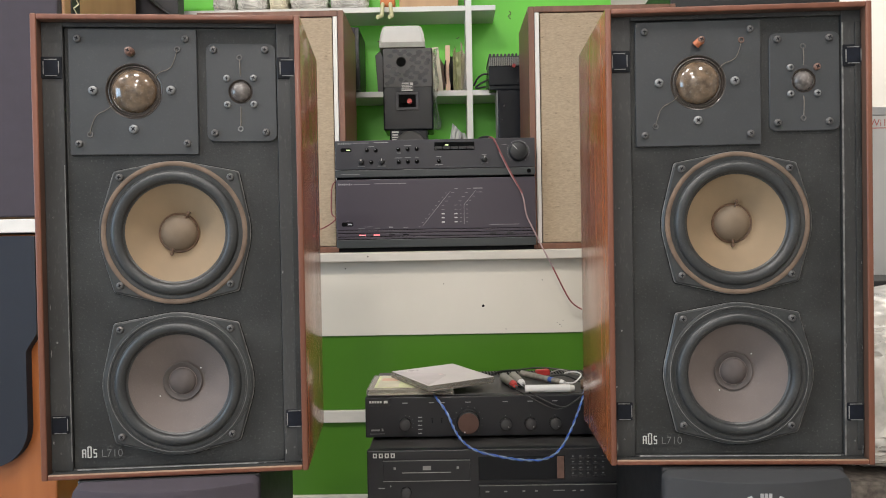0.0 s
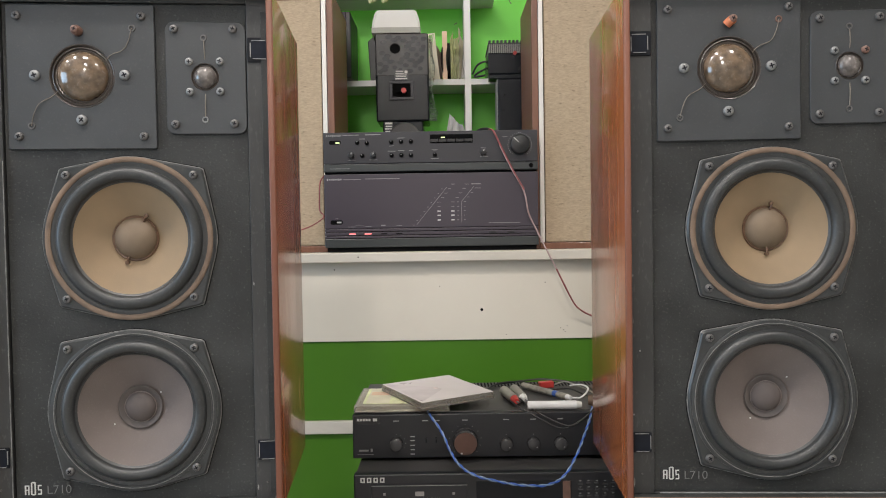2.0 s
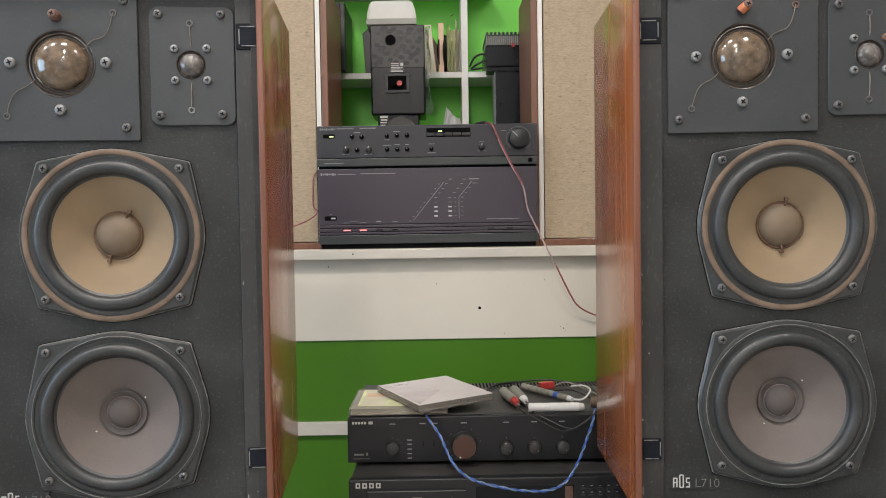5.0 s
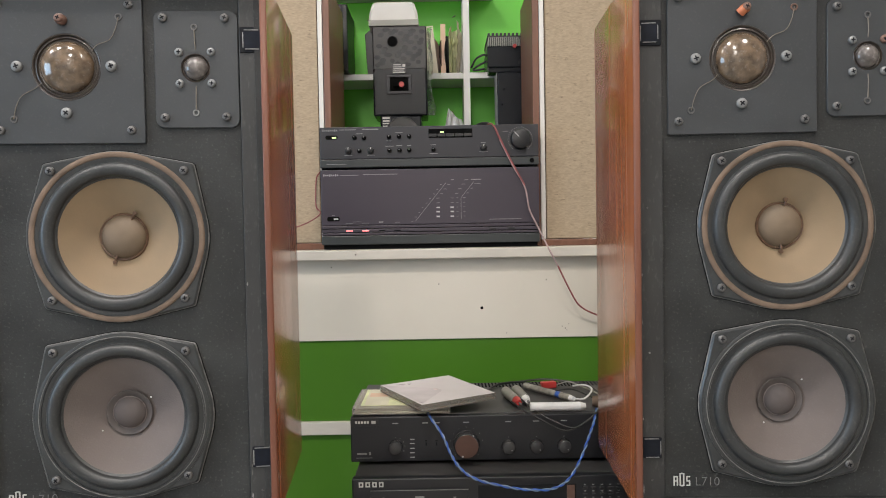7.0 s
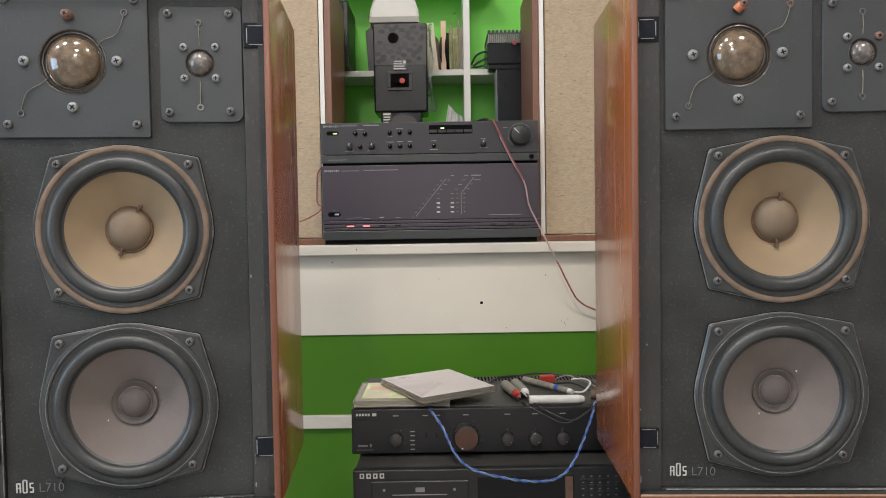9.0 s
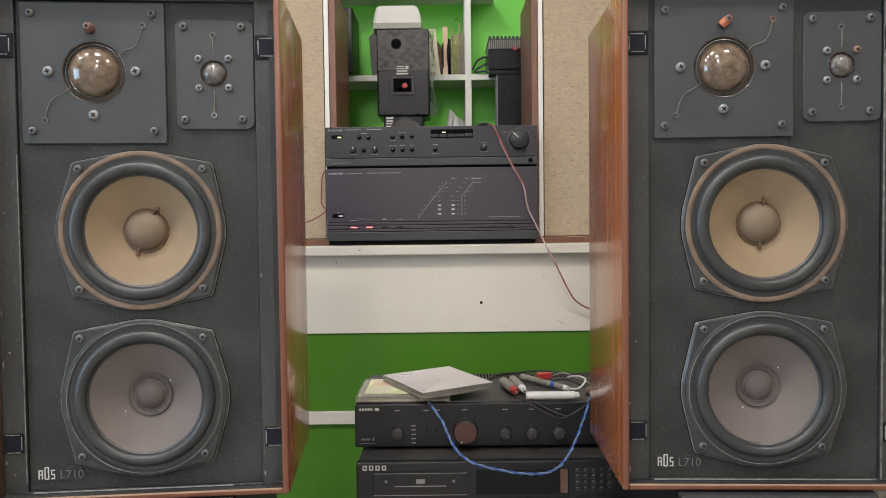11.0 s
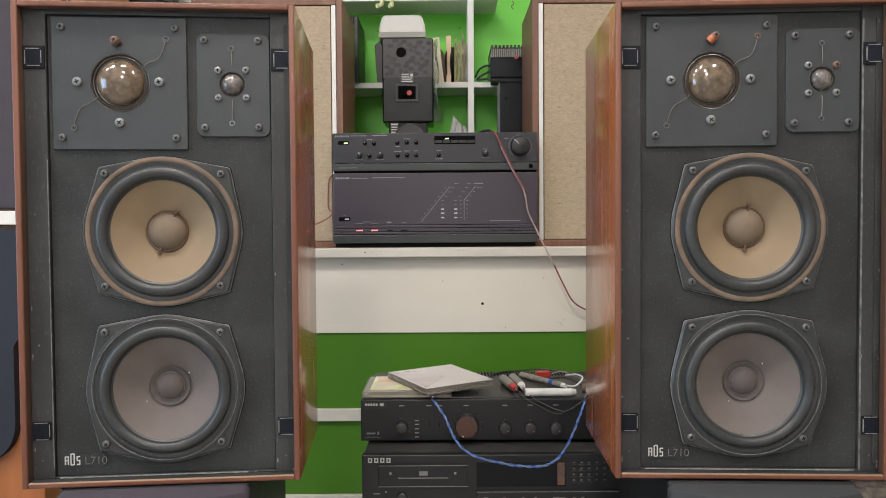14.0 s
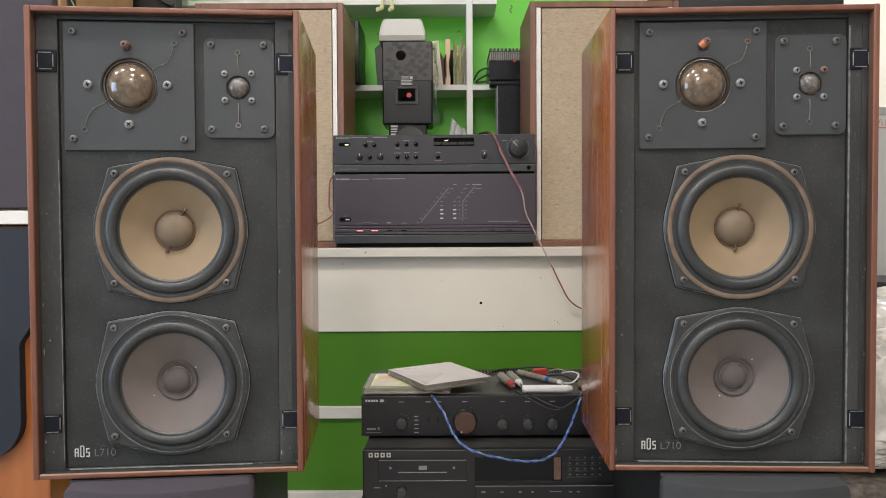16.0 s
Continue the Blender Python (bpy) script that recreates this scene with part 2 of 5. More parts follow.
M["board"] = mat("white_board", (0.66, 0.66, 0.66), 0.25, var=0.03, scale=10)
M["dim_grey"] = mat("warm_grey_plastic", (0.30, 0.30, 0.27), 0.5, var=0.08, scale=30)
M["alu"] = mat("aluminium_frame", (0.50, 0.50, 0.51), 0.35, metal=0.7, var=0.08, scale=40)
M["sacking"] = mat("rough_grey_brown", (0.15, 0.13, 0.112), 0.8, var=0.55, scale=70, bump=0.6, fine=250)
M["wrap"] = mat("crumpled_film", (0.60, 0.585, 0.55), 0.14, var=0.3, scale=25, bump=0.9, fine=45, coat=0.7)
M["orange_fig"] = mat("orange_vinyl", (0.62, 0.20, 0.06), 0.4, var=0.05)
M["yellow_fig"] = mat("pale_yellow_vinyl", (0.66, 0.63, 0.38), 0.4, var=0.05)
M["led_red"] = glow("red_indicator", (1.0, 0.22, 0.22), 1.25)
M["led_green"] = glow("green_indicator", (0.72, 0.90, 0.40), 0.9)
M["lamp"] = glow("lamp_diffuser", (1.0, 0.97, 0.92), 12.0)


# ---- mesh helpers ----
def thing(name, m, label, category, group="", kind=""):
    e = new(name)
    e.empty_display_size = 0.05
    e.matrix_world = m
    return tagged(e, label, category, group, kind)


def solid(name, bm, material, label="", category="", group="", kind="", m=None, smooth=False):
    ob = finish(name, bm, material, smooth)
    if m is not None:
        ob.matrix_world = m
    return tagged(ob, label, category, group, kind)


def finish(name, bm, material, smooth=False):
    me = bpy.data.meshes.new(name)
    bmesh.ops.recalc_face_normals(bm, faces=bm.faces[:])
    if smooth:
        for f in bm.faces:
            f.smooth = True
        for e in bm.edges:
            if len(e.link_faces) == 2 and e.calc_face_angle(0) > 0.7:
                e.smooth = False
    bm.to_mesh(me)
    bm.free()
    for mt in (material if isinstance(material, (list, tuple)) else [material]):
        me.materials.append(mt)
    return new(name, me)


def part(name, bm, material, parent, label="", m=None, smooth=False):
    ob = finish(name, bm, material, smooth)
    ob.parent = parent
    if m is not None:
        ob.matrix_basis = m
    return tagged(ob, label)


def part_mesh(name, me, parent, m, label=""):
    ob = new(name, me)
    ob.parent = parent
    ob.matrix_basis = m
    return tagged(ob, label)


def box(x0, x1, y0, y1, z0, z1, bevel=0.0, bm=None, seg=2):
    own = bmesh.new()
    bmesh.ops.create_cube(own, size=1)
    for v in own.verts:
        v.co = Vector((x0 + (v.co.x + 0.5) * (x1 - x0), y0 + (v.co.y + 0.5) * (y1 - y0), z0 + (v.co.z + 0.5) * (z1 - z0)))
    if bevel:
        bmesh.ops.bevel(own, geom=own.edges[:], offset=bevel, segments=seg, profile=0.5, affect="EDGES")
    if bm is None:
        return own
    tmp = bpy.data.meshes.new("tmp")
    own.to_mesh(tmp)
    own.free()
    bm.from_mesh(tmp)
    bpy.data.meshes.remove(tmp)
    return bm


def lathe(profile, cx=0.0, cz=0.0, n=48, bm=None, closed=False):
    """Turns (radius, y) round the y axis through cx, cz."""
    bm = bm or bmesh.new()
    rings = []
    for r, y in profile:
        if r < 1e-6:
            rings.append([bm.verts.new((cx, y, cz))])
        else:
            rings.append([bm.verts.new((cx + r * math.cos(2 * math.pi * i / n), y, cz + r * math.sin(2 * math.pi * i / n))) for i in range(n)])
    for a, b in zip(rings, rings[1:]):
        for i in range(n):
            j = (i + 1) % n
            if len(a) == 1 and len(b) == 1:
                continue
            if len(a) == 1:
                bm.faces.new((a[0], b[i], b[j]))
            elif len(b) == 1:
                bm.faces.new((a[i], a[j], b[0]))
            else:
                bm.faces.new((a[i], a[j], b[j], b[i]))
    return bm


def round_rect(x0, x1, z0, z1, r, k=6):
    pts = []
    for cx, cz, a0 in ((x1 - r, z1 - r, 0), (x0 + r, z1 - r, 90), (x0 + r, z0 + r, 180), (x1 - r, z0 + r, 270)):
        for i in range(k + 1):
            a = radians(a0 + 90 * i / k)
            pts.append((cx + r * math.cos(a), cz + r * math.sin(a)))
    return pts


def hull(pts):
    pts = sorted(set(pts))

    def half(seq):
        out = []
        for p in seq:
            while len(out) > 1 and (out[-1][0] - out[-2][0]) * (p[1] - out[-2][1]) - (out[-1][1] - out[-2][1]) * (p[0] - out[-2][0]) <= 0:
                out.pop()
            out.append(p)
        return out[:-1]
    return half(pts) + half(pts[::-1])


def sheet(poly, y_front, y_back, holes=None, bevel=0.0008, bm=None):
    """A convex plate in the xz plane, with a rounded front edge and at most one round hole (cx, cz, r)."""
    bm = bm or bmesh.new()
    cx, cz = (holes[0], holes[1]) if holes else (sum(p[0] for p in poly) / len(poly), sum(p[1] for p in poly) / len(poly))
    if holes:
        angles = [math.atan2(p[1] - cz, p[0] - cx) for p in poly] + [2 * math.pi * i / 64 - math.pi for i in range(64)]
    else:
        angles = [math.atan2(p[1] - cz, p[0] - cx) for p in poly]
    angles = sorted(set(round(a, 4) for a in angles))

    def far(a):
        d = (math.cos(a), math.sin(a))
        best = 9.0
        for p, q in zip(poly, poly[1:] + poly[:1]):
            nx, nz = q[1] - p[1], -(q[0] - p[0])
            den = nx * d[0] + nz * d[1]
            if den > 1e-9:
                best = min(best, (nx * (p[0] - cx) + nz * (p[1] - cz)) / den)
        return best
    outer = [far(a) for a in angles]

    def ring(rs, y):
        return [bm.verts.new((cx + r * math.cos(a), y, cz + r * math.sin(a))) for r, a in zip(rs, angles)]
    loops = [ring(outer, y_back), ring(outer, y_front + bevel), ring([r - bevel for r in outer], y_front)]
    if holes:
        loops += [ring([holes[2]] * len(angles), y_front), ring([holes[2]] * len(angles), y_back)]
    for a, b in zip(loops, loops[1:]):
        for i in range(len(angles)):
            j = (i + 1) % len(angles)
            bm.faces.new((a[i], a[j], b[j], b[i]))
    if not holes:
        bm.faces.new(loops[-1])
    return bm


def tube(points, r, n=8, bm=None, steps=6):
    """A round tube along a smooth line through the points."""
    bm = bm or bmesh.new()
    P = [Vector(p) for p in points]
    line = []
    for i in range(len(P) - 1):
        p0, p1, p2, p3 = P[max(i - 1, 0)], P[i], P[i + 1], P[min(i + 2, len(P) - 1)]
        for s in range(steps):
            t = s / steps
            line.append(0.5 * ((2 * p1) + (p2 - p0) * t + (2 * p0 - 5 * p1 + 4 * p2 - p3) * t * t + (3 * p1 - p0 - 3 * p2 + p3) * t ** 3))
    line.append(P[-1])
    rings = []
    side = Vector((0.3, 1, 0.2))
    for i, p in enumerate(line):
        d = (line[min(i + 1, len(line) - 1)] - line[max(i - 1, 0)]).normalized()
        side = (side - d * side.dot(d)).normalized()
        up = d.cross(side)
        rings.append([bm.verts.new(p + r * (math.cos(2 * math.pi * k / n) * side + math.sin(2 * math.pi * k / n) * up)) for k in range(n)])
    for a, b in zip(rings, rings[1:]):
        for k in range(n):
            bm.faces.new((a[k], a[(k + 1) % n], b[(k + 1) % n], b[k]))
    bm.faces.new(rings[0]), bm.faces.new(rings[-1])
    return bm


def smooth_line(points, steps=6):
    P = [Vector(p) for p in points]
    line = []
    for i in range(len(P) - 1):
        p0, p1, p2, p3 = P[max(i - 1, 0)], P[i], P[i + 1], P[min(i + 2, len(P) - 1)]
        for s in range(steps):
            t = s / steps
            line.append(0.5 * ((2 * p1) + (p2 - p0) * t + (2 * p0 - 5 * p1 + 4 * p2 - p3) * t * t + (3 * p1 - p0 - 3 * p2 + p3) * t ** 3))
    return line + [P[-1]]


def rod(a, b, r, n=16, bm=None, taper=1.0):
    """A straight round bar from a to b."""
    bm = bm or bmesh.new()
    a, b = Vector(a), Vector(b)
    d = (b - a).normalized()
    s = d.orthogonal().normalized()
    u = d.cross(s)
    ra = [bm.verts.new(a + r * (math.cos(2 * math.pi * k / n) * s + math.sin(2 * math.pi * k / n) * u)) for k in range(n)]
    rb = [bm.verts.new(b + r * taper * (math.cos(2 * math.pi * k / n) * s + math.sin(2 * math.pi * k / n) * u)) for k in range(n)]
    for k in range(n):
        bm.faces.new((ra[k], ra[(k + 1) % n], rb[(k + 1) % n], rb[k]))
    bm.faces.new(ra), bm.faces.new(rb)
    return bm


def bars(rects, y, depth=0.0003):
    bm = bmesh.new()
    for x, z, w, h in rects:
        box(x - w / 2, x + w / 2, y - depth, y + depth, z - h / 2, z + h / 2, bm=bm)
    return bm


def marks(name, rects, y, material, parent):
    for r in rects:
        part(name, bars([r], y), material, parent)


def lettering(name, body, size, x, y, z, material, parent, thin=0.0):
    cu = bpy.data.curves.new(name, "FONT")
    cu.body, cu.size, cu.extrude, cu.offset = body, size, 0.0002, thin
    tmp = bpy.data.objects.new(name, cu)
    scene.collection.objects.link(tmp)
    me = bpy.data.meshes.new_from_object(tmp.evaluated_get(bpy.context.evaluated_depsgraph_get()))
    bpy.data.objects.remove(tmp)
    me.materials.append(material)
    ob = new(name, me)
    ob.parent = parent
    ob.matrix_basis = pose(x, y, z, 90, 0, 0)
    return ob


def screw_mesh(r, tall, material):
    bm = lathe([(r, 0.0), (r, -tall * 0.5), (r * 0.85, -tall * 0.9), (r * 0.5, -tall), (0, -tall)], n=20)
    for f in bm.faces:
        f.smooth = True
    k = len(bm.faces)
    for w, h in ((r * 1.0, r * 0.24), (r * 0.24, r * 1.0)):
        box(-w / 2, w / 2, -tall - 0.0003, -tall * 0.6, -h / 2, h / 2, bm=bm)
    bm.faces.ensure_lookup_table()
    for f in bm.faces[k:]:
        f.material_index = 1
    me = bpy.data.meshes.new("screw")
    bm.to_mesh(me)
    bm.free()
    me.materials.append(material), me.materials.append(M["socket"])
    return me


SCREW_BIG = screw_mesh(0.0052, 0.003, M["screw"])
SCREW_MID = screw_mesh(0.0042, 0.003, M["screw_dark"])
SCREW_SMALL = screw_mesh(0.0040, 0.0028, M["screw"])
SCREW_RED = screw_mesh(0.0040, 0.0028, M["wax_brown"])


def screw(me, x, y, z, parent, turn=0.0):
    return part_mesh("screw", me, parent, pose(x, y, z) @ pose(0, 0, 0, 0, turn, 0))


# ---- the room ----
solid("floor", box(-3, 3, -3, 4.2, -0.05, 0), M["floor"], "speckled floor out of view, paled to bounce light", "floor", kind="structure")
solid("ceiling", box(-3, 3, -3, 4.2, CEILING, CEILING + 0.05), M["ceiling"], "plain white ceiling", "ceiling", kind="structure")
solid("wall_south", box(-3, 3, -3.1, -3, 0, CEILING), M["plaster"], "plain pale wall", "wall", kind="structure")
west = thing("wall_west", pose(0, 0, 0), "plain pale wall with a wide window", "wall", kind="structure")
WY0, WY1, WZ0, WZ1 = -1.45, 0.35, 0.75, 2.05
for b in ((-3, WY0, 0, CEILING), (WY1, 4.2, 0, CEILING), (WY0, WY1, 0, WZ0), (WY0, WY1, WZ1, CEILING)):
    part("wall_piece", box(-3.1, -3, b[0], b[1], b[2], b[3]), M["plaster"], west)
win = thing("window_1", pose(0, 0, 0), "wide window with a white frame", "window", kind="structure")
for b in ((WY0, WY0 + 0.05, WZ0, WZ1), (WY1 - 0.05, WY1, WZ0, WZ1), (WY0 + 0.05, WY1 - 0.05, WZ0, WZ0 + 0.05), (WY0 + 0.05, WY1 - 0.05, WZ1 - 0.05, WZ1), (-0.58, -0.52, WZ0 + 0.05, WZ1 - 0.05)):
    part("window_frame", box(-3.08, -3.02, b[0], b[1], b[2], b[3], 0.004), M["white_pl"], win)
day = bpy.data.lights.new("daylight", "AREA")
day.shape, day.size, day.size_y, day.energy, day.color = "RECTANGLE", WY1 - WY0 - 0.1, WZ1 - WZ0 - 0.1, WINDOW_POWER, (0.54, 0.76, 1.0)
day_ob = new("daylight", day)
day_ob.matrix_world = look((-3.0, (WY0 + WY1) / 2, (WZ0 + WZ1) / 2), (0, (WY0 + WY1) / 2, (WZ0 + WZ1) / 2))
solid("wall_east", box(3, 3.1, -3, 4.2, 0, CEILING), M["plaster"], "plain pale wall", "wall", kind="structure")
solid("wall_far", box(-3, 3, 4.2, 4.3, 0, CEILING), M["plaster"], "plain pale wall", "wall", kind="structure")
solid("wall_north", box(-0.78, 0.50, 2.25, 2.35, 0, CEILING), M["green"], "bright green painted wall", "wall", kind="structure")

north = bpy.data.objects["wall_north"]
for pts in ([(0.212, 2.2492, 1.668), (0.216, 2.2492, 1.660), (0.209, 2.2492, 1.654), (0.215, 2.2492, 1.645)], [(-0.165, 2.2492, 1.588), (-0.140, 2.2492, 1.592)], [(0.060, 2.2492, 1.592), (0.068, 2.2492, 1.597)], [(0.055, 2.2492, 1.345), (0.058, 2.2492, 1.341)]):
    part("scratch", tube(pts, 0.0012, 5, steps=3), M["glue"], north, "dark scratch in the paint")
for x, y, share in LAMPS:
    e = thing("ceiling_light", pose(x, y, CEILING), "round white recessed ceiling light, some added as unseen fill", "ceiling light", "ceiling lights")
    ring = lathe([(0.130, 0.0), (0.130, -0.006), (0.113, -0.008), (0.110, -0.002)], n=32)
    part("rim", ring, M["white_pl"], e, m=pose(0, 0, 0, 90), smooth=True)
    part("diffuser", lathe([(0.110, -0.003), (0, -0.003)], n=32), M["lamp"], e, m=pose(0, 0, 0, 90))
    lamp = bpy.data.lights.new("lamp", "AREA")
    lamp.shape, lamp.size, lamp.energy, lamp.color = "DISK", 0.21, LAMP_POWER * share, (1.0, 0.925, 0.870)
    lo = new("lamp", lamp)
    lo.parent = e
    lo.matrix_basis = pose(0, 0, -0.012)

# ---- banded counter against the green wall ----
counter = thing("wall_counter", pose(0, 0, 0), "built-in counter with white ledge and green bands", "counter", kind="structure")
part("ledge", box(-0.78, 0.78, 1.742, 2.25, 0.977, 0.997, 0.002), M["ledge_paint"], counter, "worn cream-white ledge board")
part("apron", box(-0.78, 0.78, 1.765, 2.2, 0.814, 0.9765, 0.001), M["white_paint"], counter, "cream-white painted board with nail holes")
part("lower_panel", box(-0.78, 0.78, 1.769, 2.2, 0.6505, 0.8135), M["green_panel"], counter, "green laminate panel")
part("lower_strip", box(-0.78, 0.78, 1.760, 2.2, 0.624, 0.650, 0.0015), M["ledge_paint"], counter, "cream-white strip")
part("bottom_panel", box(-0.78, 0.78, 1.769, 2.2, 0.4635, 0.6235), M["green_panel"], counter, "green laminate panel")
part("bottom_strip", box(-0.78, 0.78, 1.760, 2.2, 0.40, 0.463, 0.0015), M["ledge_paint"], counter, "cream-white strip")
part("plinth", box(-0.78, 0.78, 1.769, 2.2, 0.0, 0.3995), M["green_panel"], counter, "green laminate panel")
HOLE = lathe([(0.0031, -0.0002), (0, -0.0002)], n=14)
part("nail_hole", HOLE, M["void"], counter, m=pose(0.1007, 1.765, 0.8756))
for x, z, r in ((-0.148, 0.988, 0.0016), (-0.2, 0.962, 0.0014), (0.262, 0.836, 0.001), (0.268, 0.832, 0.0013), (0.275, 0.84, 0.0009), (0.271, 0.828, 0.0009), (0.015, 0.925, 0.0011), (0.231, 0.93, 0.0012), (0.15, 0.824, 0.001)):
    part("nail_hole", lathe([(r, -0.0002), (0, -0.0002)], n=10), M["void"] if r > 0.0013 else M["cap_grey"], counter, m=pose(x, 1.765 if z < 0.977 else 1.7418, z))

# ---- white shelf on the green wall ----
shelf = thing("wall_shelf", pose(0, 0, 0), "white painted open shelf on a green wall", "shelf", kind="structure")
part("upper_board", box(-0.70, 0.164, 2.13, 2.25, 1.634, 1.648, 0.001), M["shelf_paint"], shelf)
part("middle_board", box(-0.70, 0.30, 2.13, 2.25, 1.407, 1.422, 0.001), M["shelf_paint"], shelf)
part("upright", box(0.083, 0.0995, 2.1285, 2.25, 0.9975, 1.95, 0.001), M["shelf_paint"], shelf)
part("top_board", box(-0.70, 0.164, 2.13, 2.25, 1.95, 1.965, 0.001), M["shelf_paint"], shelf)


# ---- three-way loudspeakers ----
def clip(parent, x, z, outer):
    """A square grille socket in the rail; outer: the side of the cabinet that it is nearest to."""
    upper = z > 0.3
    hw, hh = (0.0118, 0.0125) if upper else (0.0098, 0.0105)
    c = part("grille_socket", sheet(round_rect(x - hw, x + hw, z - hh, z + hh, 0.0012, 2), 0.0104, 0.0121, bevel=0.0006), M["socket"], parent, "black grille socket with pale rim")
    kw, kh = 0.0080, 0.0088
    part("socket_hole", box(x - kw, x + kw, 0.0098, 0.0103, z - kh, z + kh), M["socket_hole"], c)
    for b in ((x - kw - 0.0004, z - 0.0004, 0.0009, 2 * kh - 0.003), (x + kw + 0.0004, z + 0.0004, 0.0008, 2 * kh - 0.004), (x - 0.0005, z + kh + 0.0004, 2 * kw - 0.0022, 0.0008), (x + 0.0003, z - kh - 0.0004, 2 * kw - 0.003, 0.0008)):
        if not upper and (b[0] - x) * outer > 0.004:
            continue
        part("pale_rim", bars([b], 0.0098), M["edge_rim"], c)


def woofer(parent, cx, cz, tan, turn, shifts):
    """shifts: how far each screw sits from its even place (bottom left, top left, top right, bottom right)."""
    seats = [(cx + sx * 0.0622 + dx, cz + sz * 0.0618 + dz, sx, sz) for (sx, sz), (dx, dz) in zip(((-1, -1), (-1, 1), (1, 1), (1, -1)), shifts)]
    if not tan:
        cx += 0.0006
    cz -= 0.0006 if tan else 0.0014
    corners = []
    for x, z, sx, sz in seats:
        corners += [(x + sx * (0.0054 if sx > 0 else 0.0042) + 0.0042 * math.cos(a * math.pi / 6), z + sz * (0.0030 if sz > 0 else 0.0046) + 0.0042 * math.sin(a * math.pi / 6)) for a in range(12)]
    rim = hull(corners + [(cx + 0.0860 * math.cos(a * math.pi / 36), cz + 0.0830 * math.sin(a * math.pi / 36)) for a in range(72)])
    w = part("woofer", sheet(rim, 0.0118, 0.0165, (cx, cz, 0.0712), 0.0020), M["basket"], parent, "black cast woofer basket", smooth=True)
    # pale outline: scuffing together with a painted bevel highlight
    part("basket_edge", sheet([(cx + (px - cx) * 1.007, cz + (pz - cz) * 1.007) for px, pz in rim], 0.0136, 0.0150, (cx, cz, 0.08), 0.0004), M["edge_dim"], w, "pale basket rim, scuffs and bevel highlight")
    # black ring drawn round the basket as the shade of its recess
    grow = 1.015
    part("recess_shade", sheet([(cx + (px - cx) * grow, cz + (pz - cz) * grow) for px, pz in rim], 0.0150, 0.0156, (cx, cz, 0.0715), 0.0), M["void"], w)
    y = 0.0118
    if tan:
        part("gasket", lathe([(0.0828, y + 0.0006), (0.0828, y - 0.0010), (0.0818, y - 0.0016), (0.0785, y - 0.0016), (0.0775, y - 0.0008), (0.0775, y + 0.0006)], cx, cz, 72), M["gasket"], w, "tan cork gasket ring", smooth=True)
    else:
        part("gasket", lathe([(0.0828, y + 0.0006), (0.0826, y - 0.0008), (0.0815, y - 0.0012), (0.0775, y - 0.0012), (0.0765, y + 0.0006)], cx, cz, 72), M["basket"], w, smooth=True)
    ro, ri = (0.0726, 0.0590) if tan else (0.0724, 0.0595)
    mid, half = (ro + ri) / 2, (ro - ri) / 2
    roll = [(0.0775, y - 0.0003), (ro + 0.0022, y - 0.0005), (ro + 0.0006, y + 0.0004)]
    roll += [(mid + half * math.cos(a), y + 0.0005 - 0.0065 * math.sin(a)) for a in [math.pi * k / 12 for k in range(13)]]
    roll += [(ri - 0.002, y + 0.0022)]
    part("surround", lathe(roll, cx, cz, 80), M["rubber"], w, "black rubber roll surround", smooth=True)
    rc = 0.0215 if tan else 0.0225
    cone = [(ri, y + 0.001)] + [(ri + (rc - ri) * k / 10, y + 0.001 + 0.0185 * (k / 10) ** 0.9) for k in range(1, 11)] + [(0.012, y + 0.023)]
    part("cone", lathe(cone, cx, cz, 80), M["cone_tan"] if tan else M["cone_grey"], w, "tan coated paper cone" if tan else "greyish paper cone", smooth=True)
    rd, yd = (0.0216, y + 0.0185) if tan else (0.0158, y + 0.0190)
    hgt = 0.0105 if tan else 0.0075
    part("dust_cap", lathe([(rd * math.cos(a), yd - hgt * math.sin(a)) for a in [math.pi / 2 * k / 10 for k in range(10)]] + [(0, yd - hgt)], cx, cz, 48), M["cap_tan"] if tan else M["cap_grey"], w, smooth=True)
    part("glue_ring", lathe(([(rd + 0.0022, yd - 0.0006), (rd + 0.0014, yd - 0.0016), (rd - 0.0006, yd - 0.0012), (rd - 0.001, yd + 0.001)] if tan else [(rd + 0.0068, yd - 0.0019), (rd + 0.0062, yd - 0.0022), (rd + 0.0010, yd - 0.0004), (rd - 0.001, yd + 0.001)]), cx, cz, 48), M["glue"] if tan else M["cap_ring"], w, smooth=True)
    if not tan:
        part("gasket_edge", tube([(cx + 0.0792 * math.cos(a), y - 0.0013, cz + 0.0792 * math.sin(a)) for a in [2 * math.pi * k / 72 for k in range(73)]], 0.00045, 6, steps=1), M["edge_dim"], w, "pale edge of the gasket ring")
        part("cap_seam", tube([(cx + (rd + 0.0003) * math.cos(a), yd - 0.0008, cz + (rd + 0.0003) * math.sin(a)) for a in [2 * math.pi * k / 40 for k in range(41)]], 0.00045, 6, steps=1), M["cap_seam"], w, "pale seam round the dust cap")
    if tan:
        for a in (turn, turn + 190):
            dx, dz = math.cos(radians(a)), math.sin(radians(a))
            bm = tube([(cx + 0.019 * dx, yd - 0.004, cz + 0.019 * dz), (cx + 0.023 * dx, yd - 0.0055, cz + 0.023 * dz), (cx + 0.0265 * dx + 0.001, yd - 0.0045, cz + 0.0265 * dz)], 0.0011, 6)
